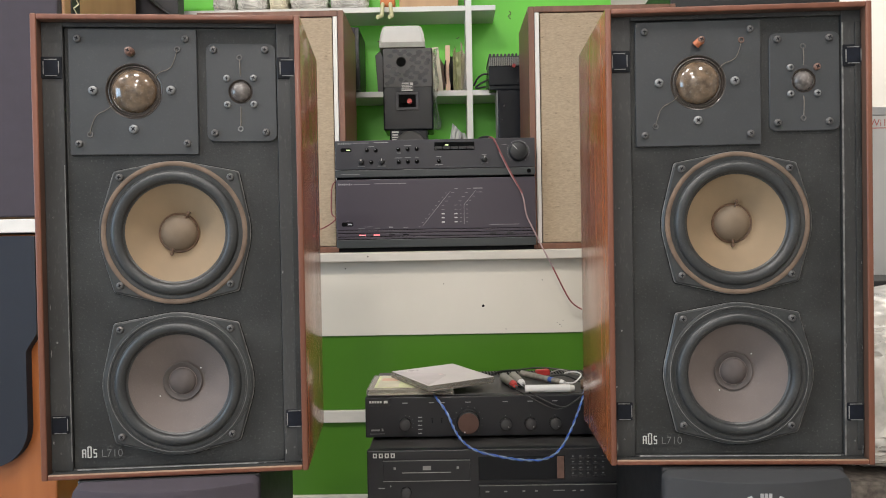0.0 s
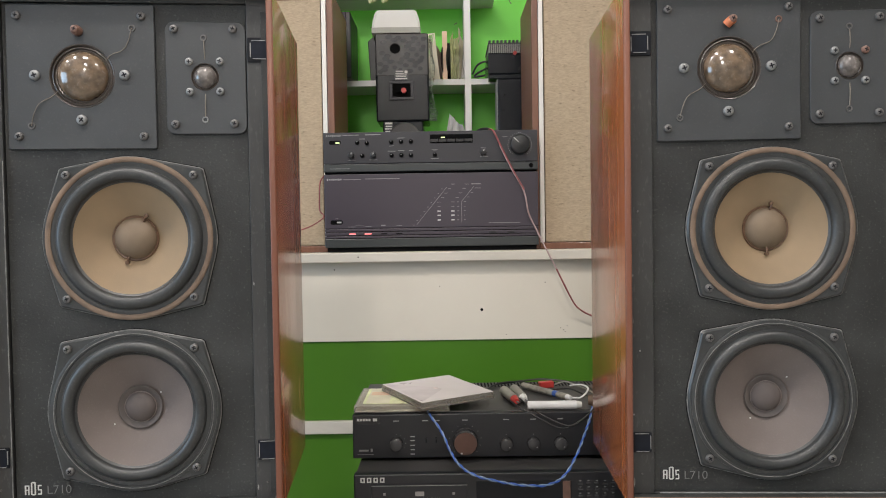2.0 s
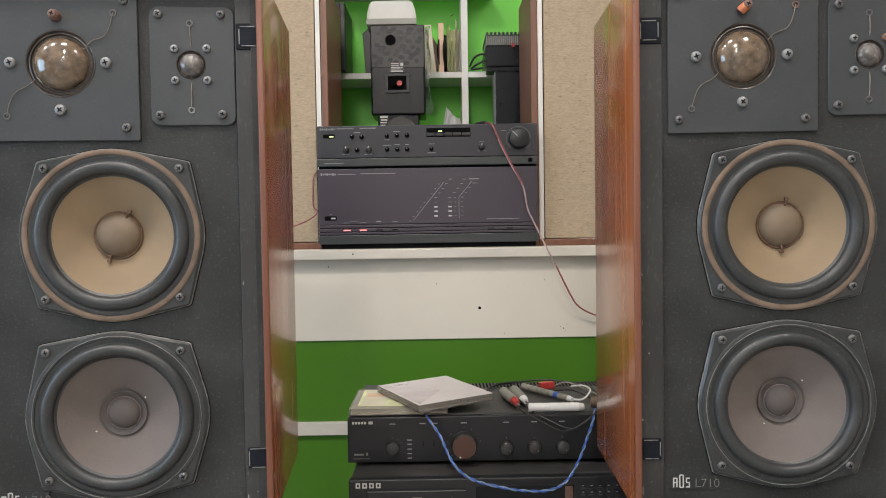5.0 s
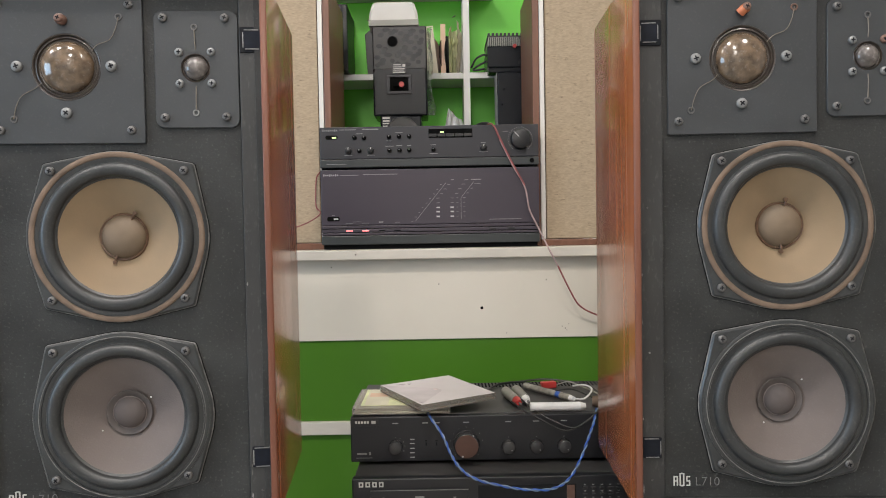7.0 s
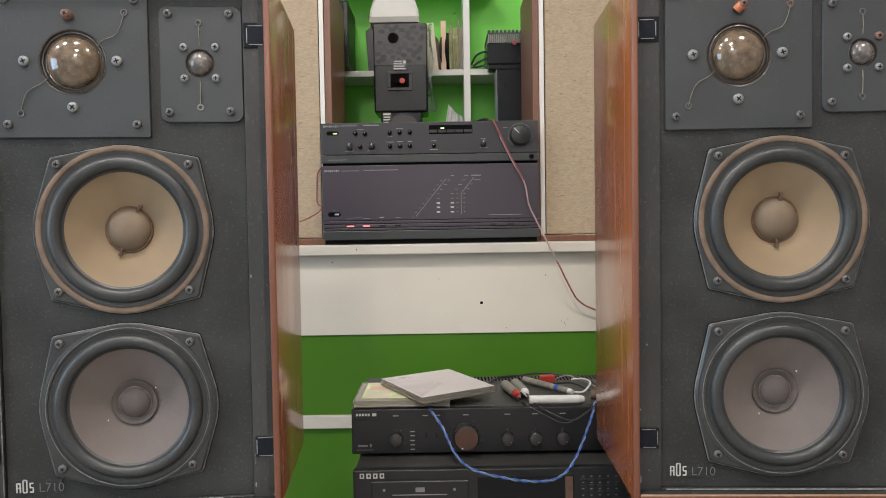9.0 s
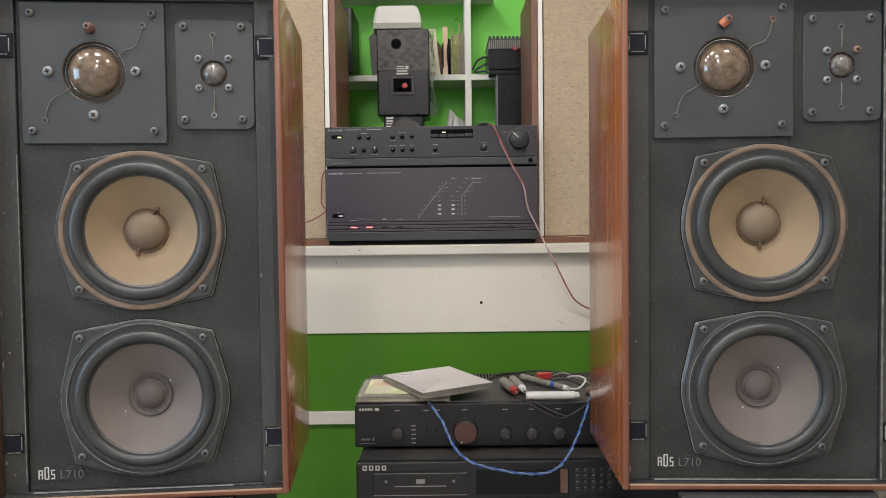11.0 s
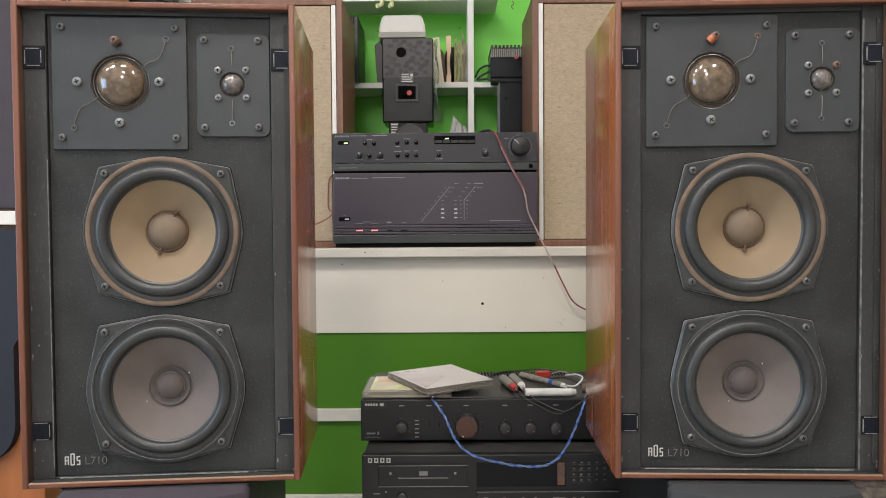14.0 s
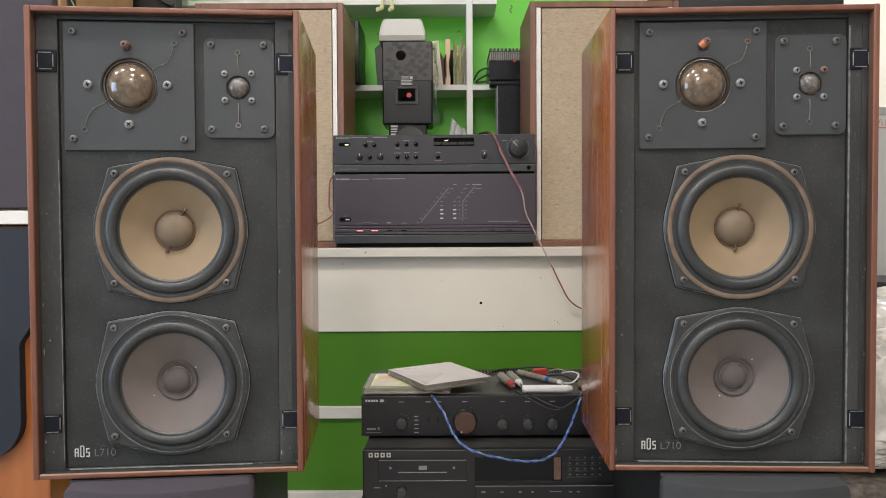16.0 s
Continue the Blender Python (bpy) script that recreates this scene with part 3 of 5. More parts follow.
            part("lead_terminal", lathe([(0.0022, yd - 0.0035), (0.002, yd - 0.0058), (0, yd - 0.0062)], cx + 0.0262 * dx, cz + 0.0262 * dz, 10, bm), M["glue"], w, smooth=True)
    else:
        for a in (turn, turn + 178):
            dx, dz = math.cos(radians(a)), math.sin(radians(a))
            part("lead_dot", lathe([(0.0009, yd - 0.009), (0, yd - 0.0096)], cx + 0.0285 * dx, cz + 0.0285 * dz, 8), M["silver_print"], w)
    for (x, z, sx, sz), t in zip(seats, (10, 40, 70, 25)):
        screw(SCREW_MID, x, 0.0116, z, w, t + turn)


def loudspeaker(m, label, orange, lit_corner):
    s = thing("bookshelf_loudspeaker", m, label, "loudspeaker", "pair of open loudspeakers")
    X0, X1, H, D, T = -0.149, 0.151, 0.530, 0.215, 0.0068
    for name, b in (("side_panel", (X0, X0 + T, 0, D, 0, H)), ("side_panel", (X1 - T, X1, 0, D, 0, H)), ("top_panel", (X0 + T, X1 - T, 0.0, D, H - T, H - 0.0004)), ("bottom_panel", (X0 + T, X1 - T, 0.0, D, 0.0004, T))):
        bm = box(*b, 0.0016, seg=3)
        bm.normal_update()
        # side and top inner faces darker, the bottom panel's front lip paler
        for f in bm.faces:
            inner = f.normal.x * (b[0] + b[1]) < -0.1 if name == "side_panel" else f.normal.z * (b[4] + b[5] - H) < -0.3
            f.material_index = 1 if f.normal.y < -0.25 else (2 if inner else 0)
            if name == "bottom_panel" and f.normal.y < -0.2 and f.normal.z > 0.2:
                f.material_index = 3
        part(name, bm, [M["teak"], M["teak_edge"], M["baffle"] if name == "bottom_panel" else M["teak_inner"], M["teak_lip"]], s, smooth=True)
    part("back_panel", box(X0 + T, X1 - T, D - 0.016, D - 0.002, T, H - T), M["baffle"], s)
    # baffle with four round openings
    bx0, bx1, bz0, bz1, split, row1, row2 = -0.1175, 0.1215, 0.0095, 0.5175, 0.0355, 0.3695, 0.1935
    bm = bmesh.new()
    for x0, x1, z0, z1, hx, hz, r in ((bx0, split, row1, bz1, -0.0405, 0.4445, 0.0318), (split, bx1, row1, bz1, 0.0800, 0.4440, 0.0150), (bx0, bx1, row2, row1, 0.002, 0.281, 0.0725), (bx0, bx1, bz0, row2, 0.0015, 0.1055, 0.0725)):
        sheet([(x0, z0), (x1, z0), (x1, z1), (x0, z1)], 0.0155, 0.035, (hx, hz, r), 0.0, bm)
    bmesh.ops.remove_doubles(bm, verts=bm.verts[:], dist=1e-6)
    part("baffle", bm, M["baffle"], s, "dusty black baffle board")
    part("inner_box", box(bx0, bx1, 0.06, 0.07, bz0, bz1), M["void"], s)
    for b in ((X0 + T, bx0 - 0.0008, T, H - T), (bx1 + 0.0008, X1 - T, T, H - T), (bx0 - 0.0008, bx1 + 0.0008, bz1 + 0.0006, H - T), (bx0 - 0.0008, bx1 + 0.0008, T, bz0 - 0.0006)):
        if b[3] - b[2] > 0.0005:
            part("baffle_rail", box(b[0], b[1], 0.0118, 0.06, b[2], b[3], 0.0008), M["frame_black"], s, "black rail round the baffle")
    # bright edges of the pocket: wear, and caught light put into the colour
    part("worn_lit_edge", box(bx0 + 0.004, bx1 - (0.004 if lit_corner else 0.03), 0.0112, 0.0117, bz0 - 0.0020, bz0 - 0.0007), M["edge_lit"], s)
    if lit_corner:
        part("worn_lit_edge", box(bx1 + 0.0009, bx1 + 0.0028, 0.0112, 0.0117, 0.008, 0.509), M["edge_dim"], s)
    else:
        part("worn_lit_edge", box(bx0 - 0.0022, bx0 - 0.0012, 0.0112, 0.0117, 0.018, 0.36), M["edge_dim"], s)
    part("batten", box(X1 - T - 0.0072, X1 - T - 0.0004, 0.0102, 0.0117, 0.0150, 0.5100, 0.0006), M["baffle"], s, "grimy batten inside the cabinet rim")
    chips = random.Random(7 if lit_corner else 11)
    for k in range(26):
        low = k % 2 == 0
        x = chips.uniform(bx0, X1 - T - 0.003) if low else chips.choice([bx1 + 0.003, X1 - T - 0.002, X0 + T + 0.003])
        z = chips.uniform(T + 0.0008, bz0 - 0.001) if low else chips.uniform(0.012, 0.30) ** 1.2
        w, h = (chips.uniform(0.0008, 0.0034), chips.uniform(0.0004, 0.0009)) if low else (chips.uniform(0.0004, 0.0009), chips.uniform(0.001, 0.004))
        part("paint_chip", sheet([(x - w, z - h * 0.3), (x + w * 0.4, z - h), (x + w, z + h * 0.4), (x - w * 0.2, z + h)], 0.0100 if x > X1 - T - 0.007 else 0.0115, 0.0119, bevel=0.0), M["edge_lit"] if k % 3 == 0 else M["edge_dim"], s)
    for x, z in ((-0.131, 0.471), (0.135, 0.471), (-0.131, 0.061), (0.135, 0.059)):
        clip(s, x, z, 1 if x > 0 else -1)
    for x, z in ((-0.1335, 0.300), (-0.1325, 0.156), (0.1400, 0.205), (0.1385, 0.330), (0.1340, 0.025), (-0.1310, 0.028)):
        part("rivet", lathe([(0.0011, 0.0118), (0.0009, 0.0108), (0, 0.0106)], x, z, 8), M["edge_lit"] if (x + z) * 1000 % 2 > 1 else M["screw_dark"], s)
    # midrange
    mid = part("midrange_plate", sheet(round_rect(-0.1128, 0.0312, 0.3712, 0.5158, 0.0012, 2), 0.0122, 0.0154, (-0.0405, 0.4445, 0.0322), 0.0007), M["plate"], s, "dark grey metal midrange plate")
    cx, cz = -0.0405, 0.4445
    part("dome_lip", lathe([(0.0326, 0.0130), (0.0318, 0.0118), (0.0308, 0.0122), (0.0300, 0.0140), (0.0290, 0.0132), (0.0280, 0.0130), (0.0272, 0.0146), (0.0262, 0.0140), (0.0252, 0.0142), (0.0240, 0.016)], cx, cz, 56), M["dome_lip"], mid, "lacquered brown mounting ring", smooth=True)
    part("dome", lathe([(0.0250 * math.cos(a), 0.0150 - 0.0140 * math.sin(a)) for a in [math.pi / 2 * k / 14 for k in range(14)]] + [(0, 0.0010)], cx, cz, 56), M["dome"], mid, "glossy brown fabric dome", smooth=True)
    for x, z in ((-0.102, 0.5045), (0.0188, 0.5045), (0.0188, 0.3838), (-0.1025, 0.3842)):
        screw(SCREW_MID, x, 0.0122, z, mid, 15 + 900 * x)
    for x, z in ((-0.0858, 0.4450), (0.0013, 0.4453), (-0.0415, 0.4005)):
        screw(SCREW_BIG, x, 0.0122, z, mid, 30 + 700 * z)
    if orange:
        part("wax_blob", tube([(-0.0435, 0.0105, 0.4875), (-0.0405, 0.0085, 0.4905), (-0.0375, 0.0105, 0.4925)], 0.0048, 10, steps=4), M["wax"], mid, "orange wax over a screw", smooth=True)
        screw(SCREW_RED, -0.0385, 0.0060, 0.4925, mid, 20)
    else:
        part("wax_blob", lathe([(0.0052, 0.0122), (0.0052, 0.0075), (0.0042, 0.0058), (0, 0.0055)], -0.0435, 0.4892, 16), M["wax_brown"], mid, "brown wax over a screw", smooth=True)
        screw(SCREW_RED, -0.0438, 0.0062, 0.4895, mid, 20)
    for sgn, rx, rz in ((1, 0.0092, 0.4925), (-1, -0.0902, 0.3948)):
        part("lead_eyelet", lathe([(0.0036, 0.0122), (0.0034, 0.0112), (0.0022, 0.0112), (0.0020, 0.0122)], rx, rz, 16), M["wax_brown"] if orange and sgn > 0 else M["screw_dark"], mid, smooth=True)
        ex, ez = cx + sgn * 0.0235, cz + sgn * 0.0150
        part("lead_wire", tube([(rx, 0.0113, rz), (rx - sgn * 0.003, 0.0108, rz - sgn * 0.012), (rx - sgn * 0.0085, 0.0108, rz - sgn * 0.022), (ex + sgn * 0.006, 0.0108, ez + sgn * 0.006), (ex, 0.0125, ez)], 0.00042, 6), M["wire_thin"], mid)
    # tweeter
    tw = part("tweeter_plate", sheet(round_rect(0.0412, 0.1212, 0.3858, 0.4998, 0.0085), 0.0132, 0.0154, (0.0800, 0.4440, 0.0140), 0.0007), M["plate"], s, "dark grey metal tweeter plate")
    cx, cz = 0.0800, 0.4440
    part("dome_lip", lathe([(0.0140, 0.0136), (0.0134, 0.0130), (0.0124, 0.0150), (0.0108, 0.0155)], cx, cz, 40), M["dome_lip"], tw, smooth=True)
    part("dome", lathe([(0.0116 * math.cos(a), 0.0160 - 0.0085 * math.sin(a)) for a in [math.pi / 2 * k / 10 for k in range(10)]] + [(0, 0.0075)], cx, cz, 40), M["dome_grey"], tw, "glossy grey-brown tweeter dome", smooth=True)
    for x, z in ((0.0502, 0.4922), (0.1090, 0.4924), (0.1088, 0.3963), (0.0500, 0.3958)):
        screw(SCREW_MID, x, 0.0132, z, tw, 20 + 800 * x)
    for x, z in ((0.0648, 0.4592), (0.0953, 0.4595), (0.0650, 0.4288), (0.0953, 0.4290)):
        screw(SCREW_RED if orange and x > 0.09 and z > 0.45 else SCREW_SMALL, x, 0.0132, z, tw, 10 + 500 * (x + z))
    for sgn, rz in ((1, 0.4835), (-1, 0.4005)):
        part("lead_eyelet", lathe([(0.0034, 0.0132), (0.0032, 0.0124), (0.0020, 0.0124), (0.0018, 0.0132)], 0.0795, rz, 16), M["screw_dark"] if (sgn > 0 or orange) else M["screw"], tw, smooth=True)
        part("lead_wire", tube([(0.0797, 0.0126, rz - sgn * 0.003), (0.0802, 0.0124, cz + sgn * 0.024), (0.0800, 0.0150, cz + sgn * 0.0125)], 0.00055, 6), M["wire_thin"], tw)
    if orange:
        woofer(s, 0.0020, 0.2810, True, 80, ((-0.0020, 0.0008), (-0.0012, 0.0018), (-0.0022, 0.0002), (-0.0006, 0.0010)))
        woofer(s, 0.0015, 0.1055, False, 50, ((-0.0016, 0.0006), (-0.0010, 0.0016), (-0.0004, 0.0014), (-0.0024, 0.0002)))
    else:
        woofer(s, 0.0020, 0.2810, True, 62, ((-0.0004, 0.0010), (0.0016, 0.0022), (0.0024, 0.0014), (0.0002, 0.0005)))
        woofer(s, 0.0015, 0.1055, False, 35, ((-0.0020, 0.0010), (-0.0012, 0.0018), (-0.0005, 0.0002), (-0.0010, 0.0002)))
    # badge
    badge = part("badge", box(-0.1115, -0.0655, 0.0146, 0.0154, 0.0195, 0.0335), M["baffle"], s, "small badge with silver printing")
    a0 = -0.1095
    part("brand_mark", bars([(a0 + 0.001, 0.0262, 0.0013, 0.0095), (a0 + 0.0042, 0.0262, 0.0013, 0.0095), (a0 + 0.0026, 0.0305, 0.003, 0.0012), (a0 + 0.0026, 0.0262, 0.002, 0.001),
                             (a0 + 0.0070, 0.0275, 0.0013, 0.0125), (a0 + 0.0105, 0.0275, 0.0013, 0.0125), (a0 + 0.0088, 0.0337, 0.0028, 0.0012), (a0 + 0.0088, 0.0214, 0.0028, 0.0012),
                             (a0 + 0.0150, 0.0305, 0.0036, 0.0012), (a0 + 0.0150, 0.0262, 0.0036, 0.0012), (a0 + 0.0150, 0.0218, 0.0036, 0.0012), (a0 + 0.0136, 0.0285, 0.0011, 0.004), (a0 + 0.0164, 0.024, 0.0011, 0.004)], 0.0144), M["silver_print"], badge)
    lettering("model_number", "L710", 0.0125, a0 + 0.0215, 0.0143, 0.0215, M["badge_print"], badge, -0.0002)
    return s


loudspeaker(pose(-0.2920, 1.0070, 0.757, 0, 0, 5.0), "teak loudspeaker without grille, brown wax on its midrange", False, False)
loudspeaker(pose(0.3605, 1.0140, 0.757, 0, 0, -2.2), "teak loudspeaker without grille, orange wax on its midrange", True, True)


# ---- floor-standing loudspeakers that carry them ----
def floor_speaker(m, label, badge, cloth):
    s = thing("floor_loudspeaker", m, label, "loudspeaker")
    part("cabinet", box(-0.103, 0.103, 0.0, 0.29, 0.0, 0.7555, 0.003), M["plastic"], s)
    bm = bmesh.new()
    n = 24
    cols = []
    for i in range(n + 1):
        x = 0.1035 * math.sin(math.pi * (i / n - 0.5))
        u = abs(x) / 0.1035
        y = -0.014 - 0.024 * (1 - u ** 2)
        e = max(0.0, 0.1035 - abs(x))
        e = 0.009 - math.sqrt(max(0.0, 0.009 ** 2 - max(0.0, 0.009 - e) ** 2))
        cols.append([bm.verts.new(p) for p in ((x, -0.001, 0.754 - e), (x, y + 0.005, 0.7520 - e), (x, y + 0.001, 0.7500 - e), (x, y, 0.7465 - e), (x, y, 0.03), (x, -0.001, 0.02))])
    for a, b in zip(cols, cols[1:]):
        for k in range(5):
            bm.faces.new((a[k], a[k + 1], b[k + 1], b[k]))
    bm.faces.new(cols[0]), bm.faces.new(cols[-1])
    g = part("grille", bm, cloth, s, "curved dark cloth grille", smooth=True)
    if badge:
        part("badge_ring", tube([(0.023 * math.cos(a), -0.0381 + 0.0012 * math.cos(a) ** 2, 0.7276 + 0.010 * math.sin(a)) for a in [math.pi * (0.5 + 0.22 + 1.56 * k / 16) for k in range(17)]], 0.0017, 6, steps=2), M["grey_print"], g, "oval silver badge ring")
        part("brand_mark", bars([(-0.0046, 0.7368, 0.0034, 0.0052), (0.0, 0.7368, 0.0034, 0.0052), (0.0046, 0.7368, 0.0034, 0.0052)], -0.0388), M["grey_print"], g)
    return s


floor_speaker(pose(-0.3010, 1.010, 0, 0, 0, 5.0), "tall black loudspeaker with plum-grey cloth grille", False, M["purple_cloth"])
floor_speaker(pose(0.3715, 1.010, 0, 0, 0, -2.2), "tall black loudspeaker with charcoal grille and oval badge", True, M["charcoal_cloth"])


# ---- cloth-fronted loudspeakers on the ledge ----
def cloth_speaker(m, label):
    s = thing("cloth_loudspeaker", m, label, "loudspeaker", "pair of cloth-fronted loudspeakers")
    w, h, d, t = 0.328, 0.541, 0.21, 0.0135
    for name, b in (("side_panel", (0, t, 0, d, 0, h)), ("side_panel", (w - t, w, 0, d, 0, h)), ("top_panel", (t, w - t, 0, d, h - t, h)), ("bottom_panel", (t, w - t, 0, d, 0, t))):
        part(name, box(*b, 0.0015), M["walnut"], s)
    part("back_panel", box(t, w - t, d - 0.02, d - 0.002, t, h - t), M["walnut"], s)
    g = part("grille", box(t + 0.0125, w - t - 0.0125, 0.003, 0.02, t + 0.001, h - t - 0.001, 0.002), M["grille"], s, "oatmeal woven grille cloth")
    for x in (t + 0.0008, w - t - 0.0105):
        part("trim", box(x, x + 0.0095, -0.001, 0.02, t + 0.0005, h - t - 0.0005, 0.001), M["trim_white"], s, "ivory trim strip")
        inner = x + 0.0098 if x < w / 2 else x - 0.0013
        # black strip that paints the shade in the slit beside the cloth
        part("shadow_gap", box(inner, inner + 0.001, 0.004, 0.012, t + 0.001, h - t - 0.001), M["void"], s)
    return s


cloth_speaker(pose(-0.5270, 1.800, 0.997), "walnut loudspeaker with oatmeal cloth on the white ledge")
cloth_speaker(pose(0.2130, 1.800, 0.997), "walnut loudspeaker with oatmeal cloth on the white ledge")


# ---- preamplifier and power amplifier ----
def U(X):
    return (X - 580) / 2338


def knob(parent, x, z, r, y, material, depth=0.009, mark=None, name="knob"):
    bm = lathe([(r * 1.04, y), (r, y - depth * 0.70), (r * 0.97, y - depth * 0.86), (r * 0.90, y - depth * 0.96), (r * 0.80, y - depth), (0, y - depth)], x, z, 32)
    k = part(name, bm, material, parent, smooth=True)
    if mark is not None:
        a = radians(mark)
        c, s_ = math.cos(a), math.sin(a)
        part("pointer", box(-r * 0.35, r * 0.35, -0.0003, 0.0003, -0.0006, 0.0006), M["silver_print"], k, m=pose(x + r * 0.62 * c, y - depth - 0.0002, z + r * 0.62 * s_, 0, -mark, 0))
    return k


def preamp():
    s = thing("preamplifier", pose(0.0005, 1.770, 1.158), "grey-black preamplifier stacked on a power amplifier", "amplifier")
    part("case", box(-0.208, 0.208, 0.008, 0.235, 0.004, 0.078, 0.001), M["amp_case"], s)
    f = part("front_panel", box(-0.2190, 0.2190, 0, 0.008, 0.0205, 0.0845, 0.0012), M["amp_face"], s)
    part("lower_band", box(-0.2190, 0.2190, -0.0015, 0.008, 0.0038, 0.0195, 0.0012), M["amp_band"], s)
    # black filler painted as the shade between the two amplifiers
    part("base_gap_shade", box(-0.2175, 0.2175, 0.004, 0.03, -0.0006, 0.0045), M["void"], s)
    Z = lambda Y: 0.0845 - (Y - 38) / 2330
    b = part("power_button", sheet(round_rect(U(95), U(152), Z(95), Z(76), 0.0035), -0.0004, 0.001, bevel=0.0003), M["void"], f)
    part("indicator", box(U(126), U(145), -0.0009, -0.0003, Z(90), Z(84)), M["led_green"], b)
    for x, y in ((231, 88), (276, 90), (393, 87), (440, 86), (487, 86), (253, 150), (394, 150), (441, 150), (487, 150), (600, 150)):
        knob(f, U(x), Z(y), 0.0042, 0.001, M["void"], 0.006, name="push_button")
        # highlight on the button, painted as a small pale disc
        part("button_glint", lathe([(0.0012, -0.0055), (0, -0.0058)], U(x) - 0.0004, Z(y) + 0.0016, 8), M["dim_print"], f)
    for x in (201, 306, 833):
        knob(f, U(x), Z(148 if x < 800 else 143), 0.0062, 0.001, M["knob_dark"], 0.010, 80)
    part("selector_strip", box(U(578), U(783), -0.0006, 0.001, Z(95), Z(54)), M["void"], f)
    for i in range(5):
        x = U(598 + i * 41)
        part("selector_key", box(x - 0.0078, x + 0.0078, -0.0030, 0.001, Z(90), Z(76), 0.0005), M["knob_dark"], f)
    part("indicator", box(U(633), U(650), -0.0012, -0.0005, Z(71), Z(66)), M["led_green"], f)
    knob(f, U(1007), Z(108), 0.0200, 0.001, M["knob_dark"], 0.016, 135, "volume_knob")
    ticks = bmesh.new()
    for k in range(28):
        a = radians(-50 + 280 * k / 27)
        x, z = U(1007) + 0.0242 * math.cos(a), Z(108) + 0.0242 * math.sin(a)
        box(x - 0.0005, x + 0.0005, -0.0004, 0.0004, z - 0.0005, z + 0.0005, bm=ticks)
    part("volume_scale", ticks, M["silver_print"], f)
    part("brand_mark", bars([(U(84 + 9.2 * k), Z(53), 0.0022, 0.0030 if k % 3 else 0.0044) for k in range(8)], -0.0001), M["dim_print"], f)
    marks("small_print", [(U(200), Z(51), 0.034, 0.0012), (U(305), Z(50), 0.032, 0.0016), (U(254), Z(70), 0.013, 0.001), (U(440), Z(68), 0.014, 0.001), (U(394), Z(130), 0.016, 0.001), (U(441), Z(128), 0.012, 0.001), (U(487), Z(128), 0.008, 0.001), (U(600), Z(127), 0.011, 0.001), (U(600), Z(168), 0.016, 0.0012), (U(833), Z(121), 0.010, 0.001), (U(835), Z(163), 0.017, 0.001), (U(937), Z(70), 0.010, 0.001), (U(201), Z(170), 0.016, 0.001), (U(306), Z(170), 0.016, 0.001), (U(394), Z(105), 0.01, 0.001), (U(598), Z(62), 0.01, 0.0009), (U(721), Z(62), 0.01, 0.0009), (U(762), Z(62), 0.01, 0.0009)], -0.0001, M["dim_print"], f)
    part("headphone_socket", lathe([(0.0046, -0.0022), (0.0042, -0.0028), (0.003, -0.0022), (0, -0.002)], U(1060), 0.0118, 20), M["void"], s)
    marks("small_print", [(U(145), 0.0105, 0.04, 0.001)], -0.0015, M["dim_print"], s)
    return s


